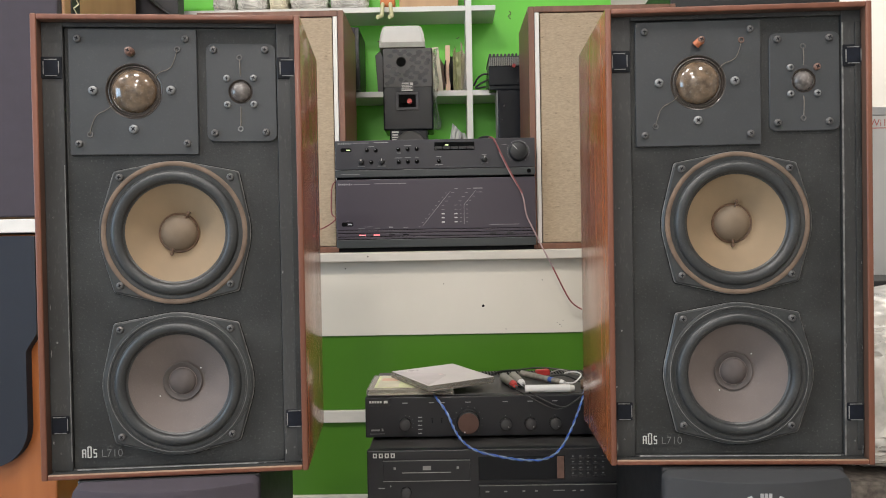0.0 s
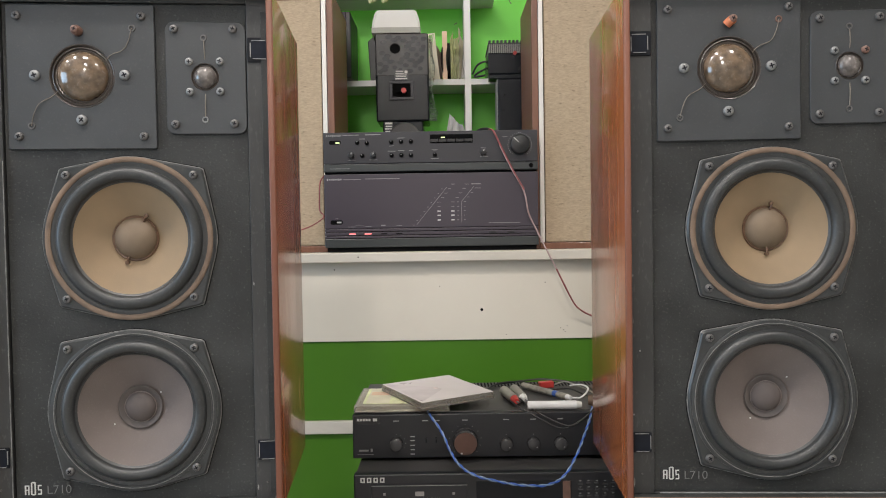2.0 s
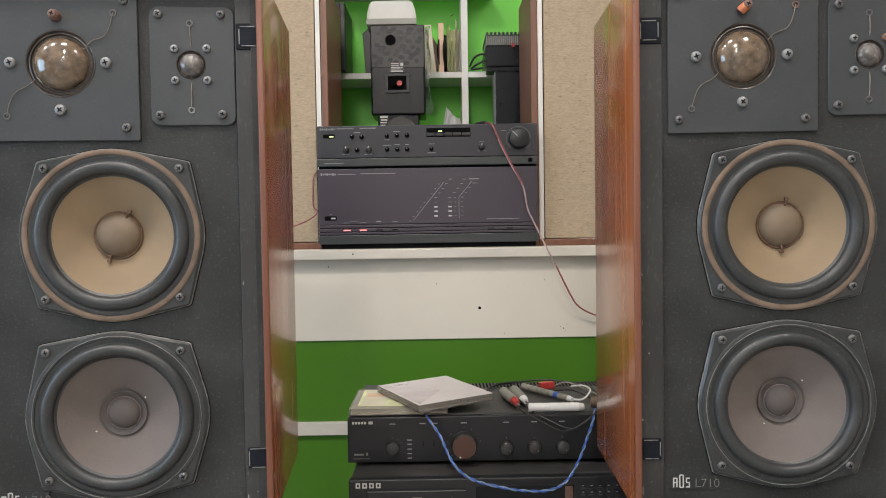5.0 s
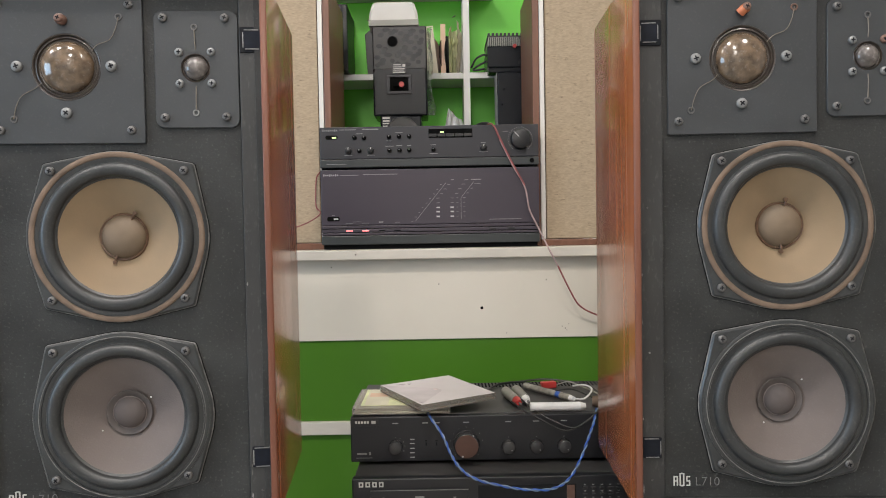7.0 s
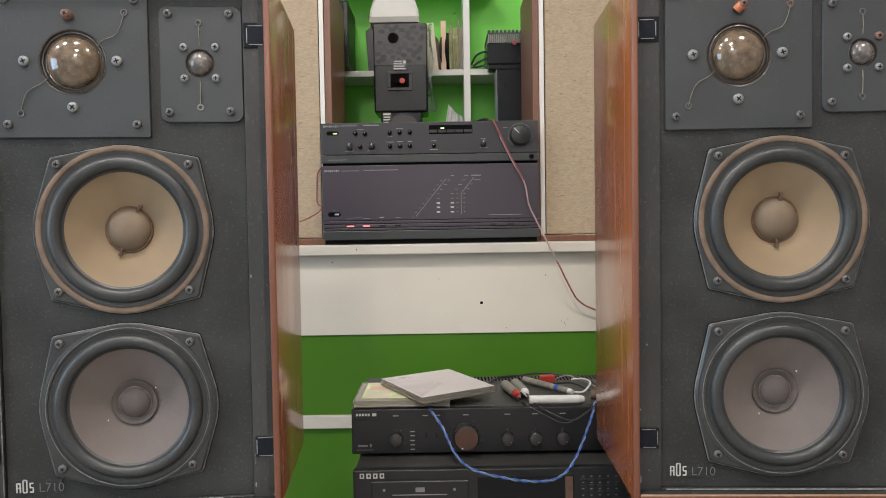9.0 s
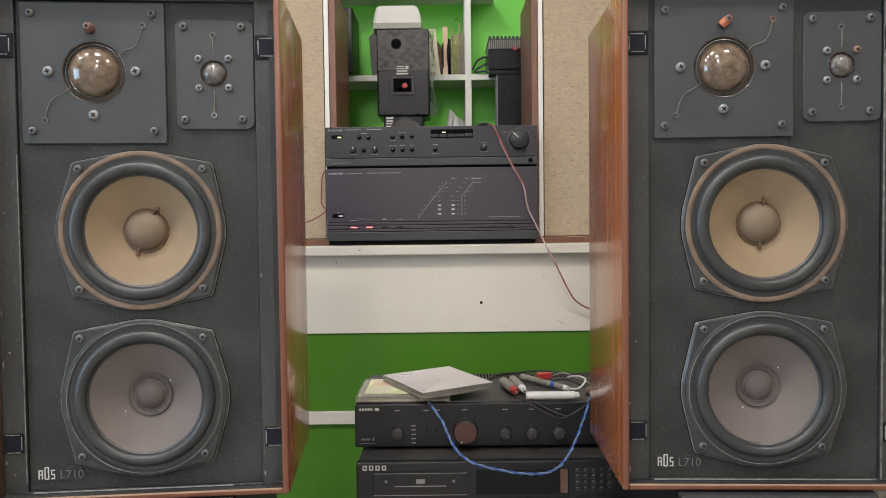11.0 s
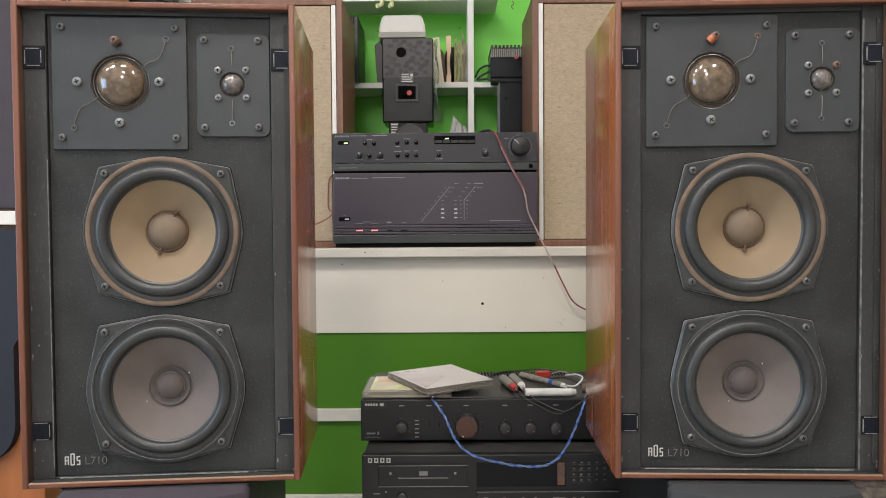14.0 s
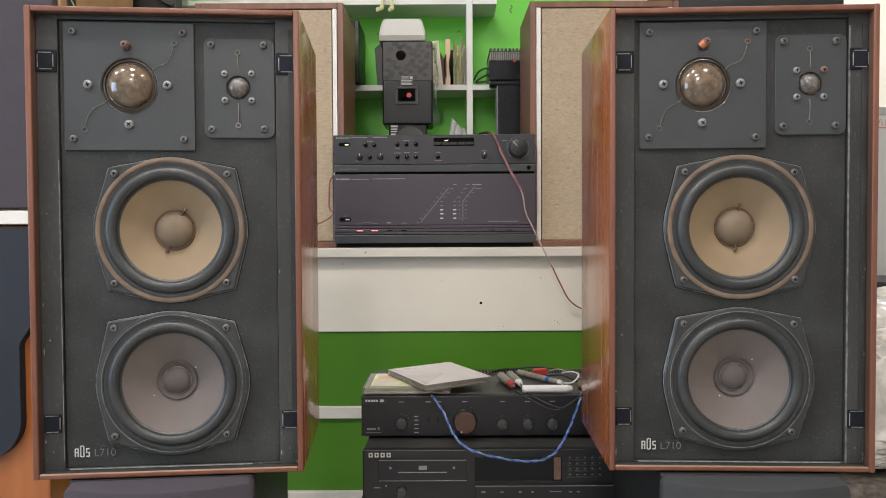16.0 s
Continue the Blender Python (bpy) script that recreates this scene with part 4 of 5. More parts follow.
def power_amp():
    s = thing("power_amplifier", pose(0.0005, 1.770, 0.997), "violet-black power amplifier standing on the white ledge", "amplifier")
    part("case", box(-0.208, 0.208, 0.008, 0.235, 0.008, 0.160, 0.001), M["amp_case"], s)
    Z = lambda Y: 0.160 - (Y - 238) / 2330
    f = part("front_panel", box(-0.2190, 0.2190, 0, 0.008, Z(497), 0.1600, 0.0012), M["amp_violet"], s)
    for y0, y1, mm in ((499, 512, "amp_violet"), (515, 530, "amp_violet"), (533, 543, "amp_violet")):
        part("ridge", box(-0.2190, 0.2190, -0.0012, 0.008, Z(y1), Z(y0), 0.0008), M[mm], s)
    part("lower_band", box(-0.2190, 0.2190, -0.002, 0.008, Z(588), Z(546), 0.0012), M["amp_band"], s)
    # black filler for the dark gap at the feet, no part of the case
    part("foot_gap_shade", box(-0.2150, 0.2150, 0.0025, 0.02, 0.0008, 0.0098), M["void"], s)
    part("groove", box(-0.2180, 0.2180, 0.001, 0.008, Z(546), Z(497)), M["void"], s)
    for x in (-0.18, 0.18):
        part("foot", lathe([(0.018, 0), (0.018, -0.010), (0, -0.010)], n=20), M["plastic"], s, m=pose(x, 0.04, 0.0, -90))
        part("foot", lathe([(0.018, 0), (0.018, -0.010), (0, -0.010)], n=20), M["plastic"], s, m=pose(x, 0.20, 0.0, -90))
    b = part("power_button", sheet(round_rect(U(95), U(154), Z(477), Z(456), 0.0035), -0.0004, 0.001, bevel=0.0003), M["void"], f)
    part("indicator", box(U(126), U(147), -0.0009, -0.0003, Z(470), Z(463)), M["silver_print"], b)
    for x in (200, 275):
        part("indicator", box(U(x - 16), U(x + 16), -0.0019, -0.0010, Z(526), Z(520.5), 0.0003), M["led_red"], s, "lit red indicator")
    for x in (352, 424):
        part("indicator", box(U(x - 15), U(x + 15), -0.0016, -0.0010, Z(526), Z(521)), M["void"], s)
    for x in (872, 960):
        part("slide_button", box(U(x - 16), U(x + 16), -0.0030, -0.0010, Z(529), Z(518), 0.0006), M["knob_dark"], s)
    part("brand_mark", bars([(U(84 + 9.2 * k), Z(262), 0.0022, 0.0030 if k % 3 else 0.0044) for k in range(8)], -0.0001), M["grey_print"], f)
    rows = [(U(203), Z(263), 0.036, 0.0012), (U(348), Z(261), 0.070, 0.0013), (U(930), Z(479), 0.066, 0.0010), (U(198), Z(489), 0.015, 0.0009), (U(275), Z(488), 0.014, 0.0009), (U(235), Z(481), 0.018, 0.0008), (U(348), Z(484), 0.009, 0.0026), (U(424), Z(486), 0.011, 0.0009), (U(125), Z(449), 0.005, 0.0009)]
    marks("small_print", rows, -0.0001, M["dim_print"], f)
    meter = [(U(797), Z(292), 0.020, 0.0018), (U(751), Z(293), 0.008, 0.0009), (U(803), Z(312), 0.013, 0.0009), (U(686), Z(292), 0.007, 0.0011)]
    for k in range(9):
        y = 313 + k * 21.3
        meter.append((U(632 - k * 17.2), Z(y + 1), 0.0035, 0.0009))
        if k < 3:
            meter.append((U(668 - k * 17), Z(y), 0.006, 0.0009))
            meter.append((U(738 - k * 17), Z(y), 0.007, 0.0009)), meter.append((U(775 - k * 17), Z(y + 20), 0.0045, 0.0009))
        elif k < 8:
            for x in (617, 683, 708, 740):
                meter.append((U(x), Z(y), 0.0062 if x < 700 else 0.0038, 0.0009))
    marks("meter_print", meter, -0.0001, M["dim_print"], f)
    marks("meter_segment", [(U(x), Z(y), 0.0068, 0.0026) for x in (617, 683) for y in (420, 440, 462)], -0.0002, M["silver_print"], f)
    for p, q in (((510, 482), (655, 306)), ((725, 475), (725, 376)), ((725, 376), (786, 303))):
        part("meter_line", rod((U(p[0]), -0.0002, Z(p[1])), (U(q[0]), -0.0002, Z(q[1])), 0.0005, 6), M["dim_print"], f)
    return s


power_amp()
preamp()


# ---- integrated amplifier and disc player ----
def integrated():
    s = thing("integrated_amplifier", pose(-0.1128, 1.347, 0.7025), "slim matt black amplifier with brown volume knob", "amplifier")
    part("case", box(0.004, 0.426, 0.010, 0.208, 0.004, 0.0680, 0.0015), M["amp_case"], s, "dusty black steel cover")
    f = part("front_panel", box(0, 0.430, 0, 0.012, 0.0015, 0.0668, 0.0015), M["matt_panel"], s)
    for i in range(46):
        x = 0.135 + i * 0.0058
        part("vent_slot", box(x, x + 0.0026, 0.172, 0.2040, 0.0677, 0.0684), M["void"], s)
    for x in (0.03, 0.39):
        part("foot", lathe([(0.014, 0), (0.014, -0.003), (0, -0.003)], n=16), M["plastic"], s, m=pose(x, 0.04, 0.0, -90))
    knob(f, 0.0645, 0.0235, 0.0098, 0, M["knob"], 0.012)
    knob(f, 0.1665, 0.0265, 0.0185, 0, M["knob"], 0.003, name="volume_collar")
    v = knob(f, 0.1665, 0.0265, 0.0180, -0.003, M["knob"], 0.014, name="volume_knob")
    part("knob_face", lathe([(0.0166, -0.0168), (0.0164, -0.0174), (0, -0.0174)], 0.1665, 0.0265, 40), M["knob_brown"], v, "brown knob face", smooth=True)
    part("pointer", lathe([(0.0015, -0.0175), (0, -0.0178)], 0.1605, 0.0125, 8), M["silver_print"], v)
    for x in (0.2270, 0.2670, 0.3070):
        knob(f, x, 0.0215, 0.0098, 0, M["knob"], 0.012)
        part("pointer", lathe([(0.0009, -0.0122), (0, -0.0123)], x + 0.004, 0.0185, 8), M["dim_print"], f)
    part("brand_mark", bars([(0.0085 + 0.0042 * k, 0.0595, 0.0030, 0.0034) for k in range(5)] + [(0.0335, 0.0595, 0.006, 0.0040)], -0.0016), M["silver_print"], part("badge_plate", box(0.001, 0.0400, -0.0014, 0.001, 0.0530, 0.0660, 0.0006), M["plastic"], f))
    marks("model_mark", [(0.016, 0.0135, 0.014, 0.0026), (0.0275, 0.014, 0.0028, 0.0045), (0.019, 0.0075, 0.024, 0.0006)], -0.0001, M["dim_print"], f)
    marks("small_print", [(x, 0.0570, 0.0085, 0.0013) for x in (0.0645, 0.1075, 0.1245, 0.1665, 0.227, 0.267, 0.307)] + [(0.0885, z, 0.0065, 0.0013) for z in (0.0335, 0.0275, 0.0205, 0.0140, 0.0075)], -0.0001, M["grey_print"], f)
    dots = [(0.1665 + 0.0235 * math.cos(radians(a)), 0.0265 + 0.0235 * math.sin(radians(a)), 0.0008, 0.0008) for a in range(-45, 226, 27)]
    dots += [(0.0645 + 0.0135 * math.cos(radians(a)), 0.0235 + 0.0135 * math.sin(radians(a)), 0.0008, 0.0008) for a in range(-30, 91, 30)] + [(x, 0.0345, 0.001, 0.001) for x in (0.227, 0.267, 0.307)]
    marks("dial_dots", dots, -0.0001, M["dim_print"], f)
    for x in (0.1085, 0.1235):
        sl = part("slide_switch", box(x - 0.0009, x + 0.0009, -0.0004, 0.001, 0.024, 0.031), M["socket"], f)
        part("slider", box(x - 0.0016, x + 0.0016, -0.003, 0, 0.0298, 0.0318), M["knob"], sl)
    return s


def disc_player():
    s = thing("disc_player", pose(-0.1050, 1.290, 0.5750), "black disc player under a slim amplifier", "disc player")
    part("case", box(0.002, 0.428, 0.012, 0.330, 0.006, 0.1238, 0.0015), M["amp_case"], s, "dusty black steel cover")
    f = part("front_panel", box(0, 0.430, 0, 0.014, 0.006, 0.1245, 0.0018), M["matt_panel"], s)
    part("foot", lathe([(0.02, 0), (0.02, -0.006), (0, -0.006)], n=16), M["plastic"], s, m=pose(0.05, 0.05, 0, -90))
    part("foot", lathe([(0.02, 0), (0.02, -0.006), (0, -0.006)], n=16), M["plastic"], s, m=pose(0.38, 0.05, 0, -90))
    part("brand_mark", bars([b for k in range(4) for b in ((0.0125 + 0.0092 * k, 0.1192, 0.0062, 0.0016), (0.0125 + 0.0092 * k, 0.1138, 0.0062, 0.0016), (0.0103 + 0.0092 * k, 0.1165, 0.0018, 0.0040), (0.0147 + 0.0092 * k, 0.1165, 0.0018, 0.0040))], -0.0001), M["silver_print"], f)
    tray = part("disc_tray", box(0.0250, 0.1590, -0.003, 0.002, 0.0770, 0.1095, 0.0008), M["matt_panel"], f)
    marks("tray_edge", [(0.092, 0.1090, 0.134, 0.0008), (0.092, 0.0775, 0.134, 0.0008), (0.092, 0.0905, 0.075, 0.0012)], -0.0032, M["dim_print"], tray)
    marks("tray_mark", [(0.0925, 0.0975, 0.0125, 0.0062), (0.043, 0.0975, 0.0035, 0.0035), (0.140, 0.0975, 0.0035, 0.0035)], -0.0032, M["dim_print"], tray)
    part("display", box(0.172, 0.305, -0.0006, 0.002, 0.0760, 0.1130, 0.0005), M["gloss_black"], f)
    part("display_corner", box(0.2930, 0.3035, -0.0012, -0.0007, 0.078, 0.112), M["wax_brown"], f)
    for r in range(4):
        for c in range(5):
            part("number_key", box(0.314 + c * 0.0115, 0.321 + c * 0.0115, -0.0016, 0.001, 0.0795 + r * 0.0088, 0.0830 + r * 0.0088, 0.0006), M["knob"], f)
    marks("key_print", [(0.3175 + c * 0.0115, 0.0853 + r * 0.0088, 0.0028, 0.0012) for r in range(4) for c in range(5)], -0.0001, M["dim_print"], f)
    row = part("control_strip", box(0.172, 0.385, -0.004, 0.002, 0.044, 0.0700, 0.0012), M["matt_panel"], f)
    part("strip_edge", bars([(0.2785, 0.0692, 0.213, 0.0010)], -0.0042), M["edge_lit"], row)
    marks("strip_print", [(0.185, 0.0600, 0.006, 0.0022), (0.213, 0.0600, 0.005, 0.0016), (0.241, 0.0600, 0.004, 0.0020), (0.260, 0.0600, 0.004, 0.0020), (0.295, 0.0605, 0.018, 0.0012), (0.318, 0.0600, 0.005, 0.0016), (0.330, 0.0600, 0.005, 0.0016)], -0.0042, M["dim_print"], row)
    marks("lower_print", [(0.022, 0.066, 0.010, 0.0014), (0.036, 0.0690, 0.002, 0.0024)], -0.0001, M["dim_print"], f)
    knob(f, 0.060, 0.060, 0.008, 0, M["knob"], 0.008)
    return s


disc_player()
integrated()
stand = thing("equipment_rack", pose(0, 0, 0), "plain black rack under the disc player", "rack")
part("shelf", box(-0.125, 0.345, 1.27, 1.64, 0.548, 0.569, 0.002), M["plastic"], stand)
for x in (-0.12, 0.31):
    for y in (1.285, 1.60):
        part("leg", box(x, x + 0.03, y, y + 0.03, 0, 0.5475, 0.002), M["plastic"], stand)

# ---- cases, plugs, pens and cables on the slim amplifier ----
TOP = 0.7706


def disc_case(m, label, sleeve, stripes=False):
    s = thing("disc_case", m, label, "disc case", "disc cases on the amplifier")
    part("shell", box(-0.071, 0.071, -0.0625, 0.0625, 0, 0.0098, 0.0006), M["cd_clear"], s, "clear plastic shell")
    part("sleeve", box(-0.060, 0.062, -0.048, 0.054, 0.0100, 0.0104) if stripes else box(-0.0695, 0.0695, -0.061, 0.061, 0.0100, 0.0104), sleeve, s)
    part("tray", box(-0.0690, 0.0690, -0.060, 0.060, 0.001, 0.004), M["paper_cream"] if stripes else M["cap_tan"], s)
    if stripes:
        part("printed_band", box(-0.055, -0.020, -0.0470, 0.0530, 0.0105, 0.0107), M["paper_cream"], s)
        part("printed_band", box(-0.052, -0.024, 0.005, 0.028, 0.0108, 0.0110), M["paper_pink"], s)
    return s


disc_case(pose(-0.0400, 1.4150, TOP, 0, 0, 0), "clear disc case with pale green printed sleeve", M["paper_green"], True)
top_case = disc_case(pose(0.0110, 1.4150, TOP + 0.0122, 0.8, 0.6, -61), "worn white disc case lying askew", M["cd_white"])
part("printed_patch", sheet([(-0.066, -0.058), (0.066, -0.058), (0.066, 0.020), (0.010, 0.004), (-0.066, 0.058)], 0, 0.0001, bevel=0.00002), M["cd_patch"], top_case, "faded lilac print", m=pose(0.0, 0.0, 0.01055, -90, 0, 0))
part("scuff", sheet([(0.006 * math.cos(a * 0.5) - 0.004, 0.004 * math.sin(a * 0.5)) for a in range(12)], 0, 0.0002, bevel=0.00002), M["cd_scuff"], top_case, m=pose(0.006, -0.002, 0.0108, -90))


def plug(a, b, tip, label):
    s = thing("cable_plug", pose(0, 0, 0), label, "plug", "loose cable plugs")
    a, b = Vector(a), Vector(b)
    d = (b - a).normalized()
    part("barrel", rod(a, b, 0.0078, 20, taper=0.92), M["grey_metal"], s, smooth=True)
    part("collar", rod(b, b + d * 0.014, 0.0066, 20, taper=0.6), tip, s, smooth=True)
    part("pin", rod(b + d * 0.0155, b + d * 0.024, 0.0016, 10), M["screw"], s)
    return s


plug((0.1200, 1.452, TOP + 0.0080), (0.1310, 1.392, TOP + 0.0080), M["red"], "grey cable plug with a red collar")
plug((0.1375, 1.462, TOP + 0.0080), (0.1455, 1.402, TOP + 0.0080), M["white_pl"], "grey cable plug with a white collar")


def pen(a, b, r, body, end, label, blue=None):
    s = thing("pen", pose(0, 0, 0), label, "pen", "pens on the amplifier")
    a, b = Vector(a), Vector(b)
    d = (b - a).normalized()
    part("barrel", rod(a, b, r, 20), body, s, smooth=True)
    part("cap", rod(b, b + d * 0.008, r * 0.95, 20, taper=0.7), end, s, smooth=True)
    if blue:
        part("ring", rod(a + (b - a) * 0.72, a + (b - a) * 0.80, r * 1.05, 20), blue, s, smooth=True)
    return s


pen((0.1475, 1.358, TOP + 0.0068), (0.2200, 1.358, TOP + 0.0068), 0.0062, M["white_pl"], M["grey_white"], "short white marker pen")
pen((0.1560, 1.500, TOP + 0.0060), (0.2150, 1.410, TOP + 0.0060), 0.0050, M["pen_grey"], M["white_pl"], "mottled grey pen with a blue ring", M["blue"])
red_clip = thing("connector", pose(0.1950, 1.505, TOP, 0, 0, 15), "small red cable connector", "connector")
part("body", box(-0.013, 0.013, -0.006, 0.006, 0, 0.011, 0.002), M["red"], red_clip)
part("pin", rod((-0.013, 0, 0.005), (-0.026, 0, 0.004), 0.0022, 10), M["gasket"], red_clip)
solid("black_lead", tube([(0.1230, 1.387, TOP + 0.008), (0.135, 1.360, TOP + 0.004), (0.165, 1.340, TOP - 0.010), (0.195, 1.3330, TOP - 0.022), (0.222, 1.338, TOP - 0.012), (0.247, 1.352, TOP + 0.003), (0.262, 1.40, TOP + 0.003)], 0.0012, 8), M["black_cable"], "thin black lead drooping over the amplifier front", "cable", smooth=True)
solid("black_lead", tube([(0.1385, 1.407, TOP + 0.008), (0.150, 1.360, TOP + 0.004), (0.175, 1.340, TOP - 0.008), (0.205, 1.3325, TOP - 0.018), (0.230, 1.340, TOP - 0.008), (0.252, 1.36, TOP + 0.003), (0.268, 1.41, TOP + 0.003)], 0.0012, 8), M["black_cable"], "thin black lead drooping over the amplifier front", "cable", smooth=True)
solid("black_lead", tube([(0.09, 1.47, TOP + 0.003), (0.11, 1.520, TOP + 0.003), (0.15, 1.530, TOP + 0.006), (0.19, 1.532, TOP + 0.009), (0.23, 1.522, TOP + 0.007), (0.262, 1.50, TOP + 0.004), (0.27, 1.43, TOP + 0.003)], 0.0016, 8), M["black_cable"], "thin black lead looped on the amplifier", "cable", smooth=True)
solid("white_lead", tube([(0.215, 1.410, TOP + 0.006), (0.235, 1.405, TOP + 0.006), (0.252, 1.43, TOP + 0.014), (0.248, 1.47, TOP + 0.012), (0.235, 1.50, TOP + 0.004)], 0.0014, 8), M["white_pl"], "thin white lead looped on the amplifier", "cable", smooth=True)

solid("black_lead", tube([(0.100, 1.50, TOP + 0.003), (0.118, 1.515, TOP + 0.007), (0.145, 1.520, TOP + 0.008), (0.17, 1.50, TOP + 0.008), (0.19, 1.47, TOP + 0.004), (0.225, 1.45, TOP + 0.010), (0.25, 1.42, TOP + 0.004), (0.27, 1.38, TOP + 0.003)], 0.0013, 8), M["black_cable"], "thin black lead tangled on the amplifier", "cable", smooth=True)
solid("grey_lead", tube([(0.21, 1.51, TOP + 0.004), (0.228, 1.505, TOP + 0.010), (0.246, 1.49, TOP + 0.006), (0.262, 1.46, TOP + 0.003), (0.275, 1.40, TOP + 0.003)], 0.0012, 8), M["grey_metal"], "thin grey lead tangled on the amplifier", "cable", smooth=True)
metal_end = thing("pen_clip", pose(0.2420, 1.372, TOP, 0, 0, 8), "small tarnished metal connector beside a pen", "connector")
part("body", lathe([(0.0075, 0), (0.0085, -0.006), (0.006, -0.016), (0.004, -0.017), (0, -0.017)], 0, 0.009, 16), M["gasket"], metal_end, m=pose(0, 0.004, 0, 0, 0, 70), smooth=True)

# the twisted pair that hangs in front
HANG = [(-0.002, 1.36, TOP + 0.0015), (0.0036, 1.337, TOP - 0.002), (0.0199, 1.325, 0.7470), (0.0308, 1.310, 0.7255), (0.0443, 1.290, 0.7110), (0.0659, 1.280, 0.6995), (0.1013, 1.277, 0.6910), (0.1339, 1.275, 0.6865), (0.1668, 1.276, 0.6870), (0.1895, 1.280, 0.6985), (0.2096, 1.300, 0.7200), (0.2251, 1.322, 0.7425), (0.2357, 1.335, 0.7620), (0.245, 1.362, TOP + 0.002)]
line = smooth_line(HANG, 14)
twisted = thing("twisted_cable", pose(0, 0, 0), "blue and pale twisted cable hanging in a loop", "cable")
for ph, mm in ((0, "blue"), (math.pi, "pale_cable")):
    pts = []
    for i, p in enumerate(line):
        d = (line[min(i + 1, len(line) - 1)] - line[max(i - 1, 0)]).normalized()
        s1 = d.cross(Vector((0, 1, 0))).normalized()
        s2 = d.cross(s1)
        a = ph + i * 0.55
        pts.append(p + 0.00105 * (math.cos(a) * s1 + math.sin(a) * s2))
    part("strand", tube(pts, 0.0011, 7, steps=1), M[mm], twisted, smooth=True)

# speaker wires at the big amplifiers
RED = [(0.118, 1.90, 1.245), (0.122, 1.80, 1.2475), (0.1300, 1.768, 1.240), (0.142, 1.764, 1.214), (0.165, 1.763, 1.166), (0.190, 1.763, 1.120), (0.1985, 1.763, 1.076), (0.212, 1.763, 1.046), (0.229, 1.745, 1.006), (0.2500, 1.736, 0.962), (0.278, 1.740, 0.905), (0.296, 1.745, 0.880), (0.330, 1.750, 0.862), (0.40, 1.752, 0.84)]
solid("speaker_wire", tube(RED[:6], 0.0019, 8), M["red_cable"], "red wire over the amplifier fronts", "cable", smooth=True)
solid("speaker_wire", tube([(x, y - 0.001, z - 0.003) for x, y, z in RED[9:]], 0.0017, 8), M["red_cable"], "red wire hanging before the white band", "cable", smooth=True)
solid("speaker_wire", tube([(x, y, z - 0.003) for x, y, z in RED[3:11]], 0.0016, 8), M["pink_cable"], "grey-pink wire over the amplifier fronts", "cable", smooth=True)
solid("speaker_wire", tube([(-0.222, 1.81, 1.16), (-0.2305, 1.795, 1.145), (-0.2330, 1.795, 1.115), (-0.2330, 1.795, 1.085), (-0.2240, 1.790, 1.071), (-0.2500, 1.78, 1.052), (-0.30, 1.78, 1.035), (-0.36, 1.785, 1.01)], 0.0014, 8), M["red_cable"], "thin red wire beside the amplifier", "cable", smooth=True)


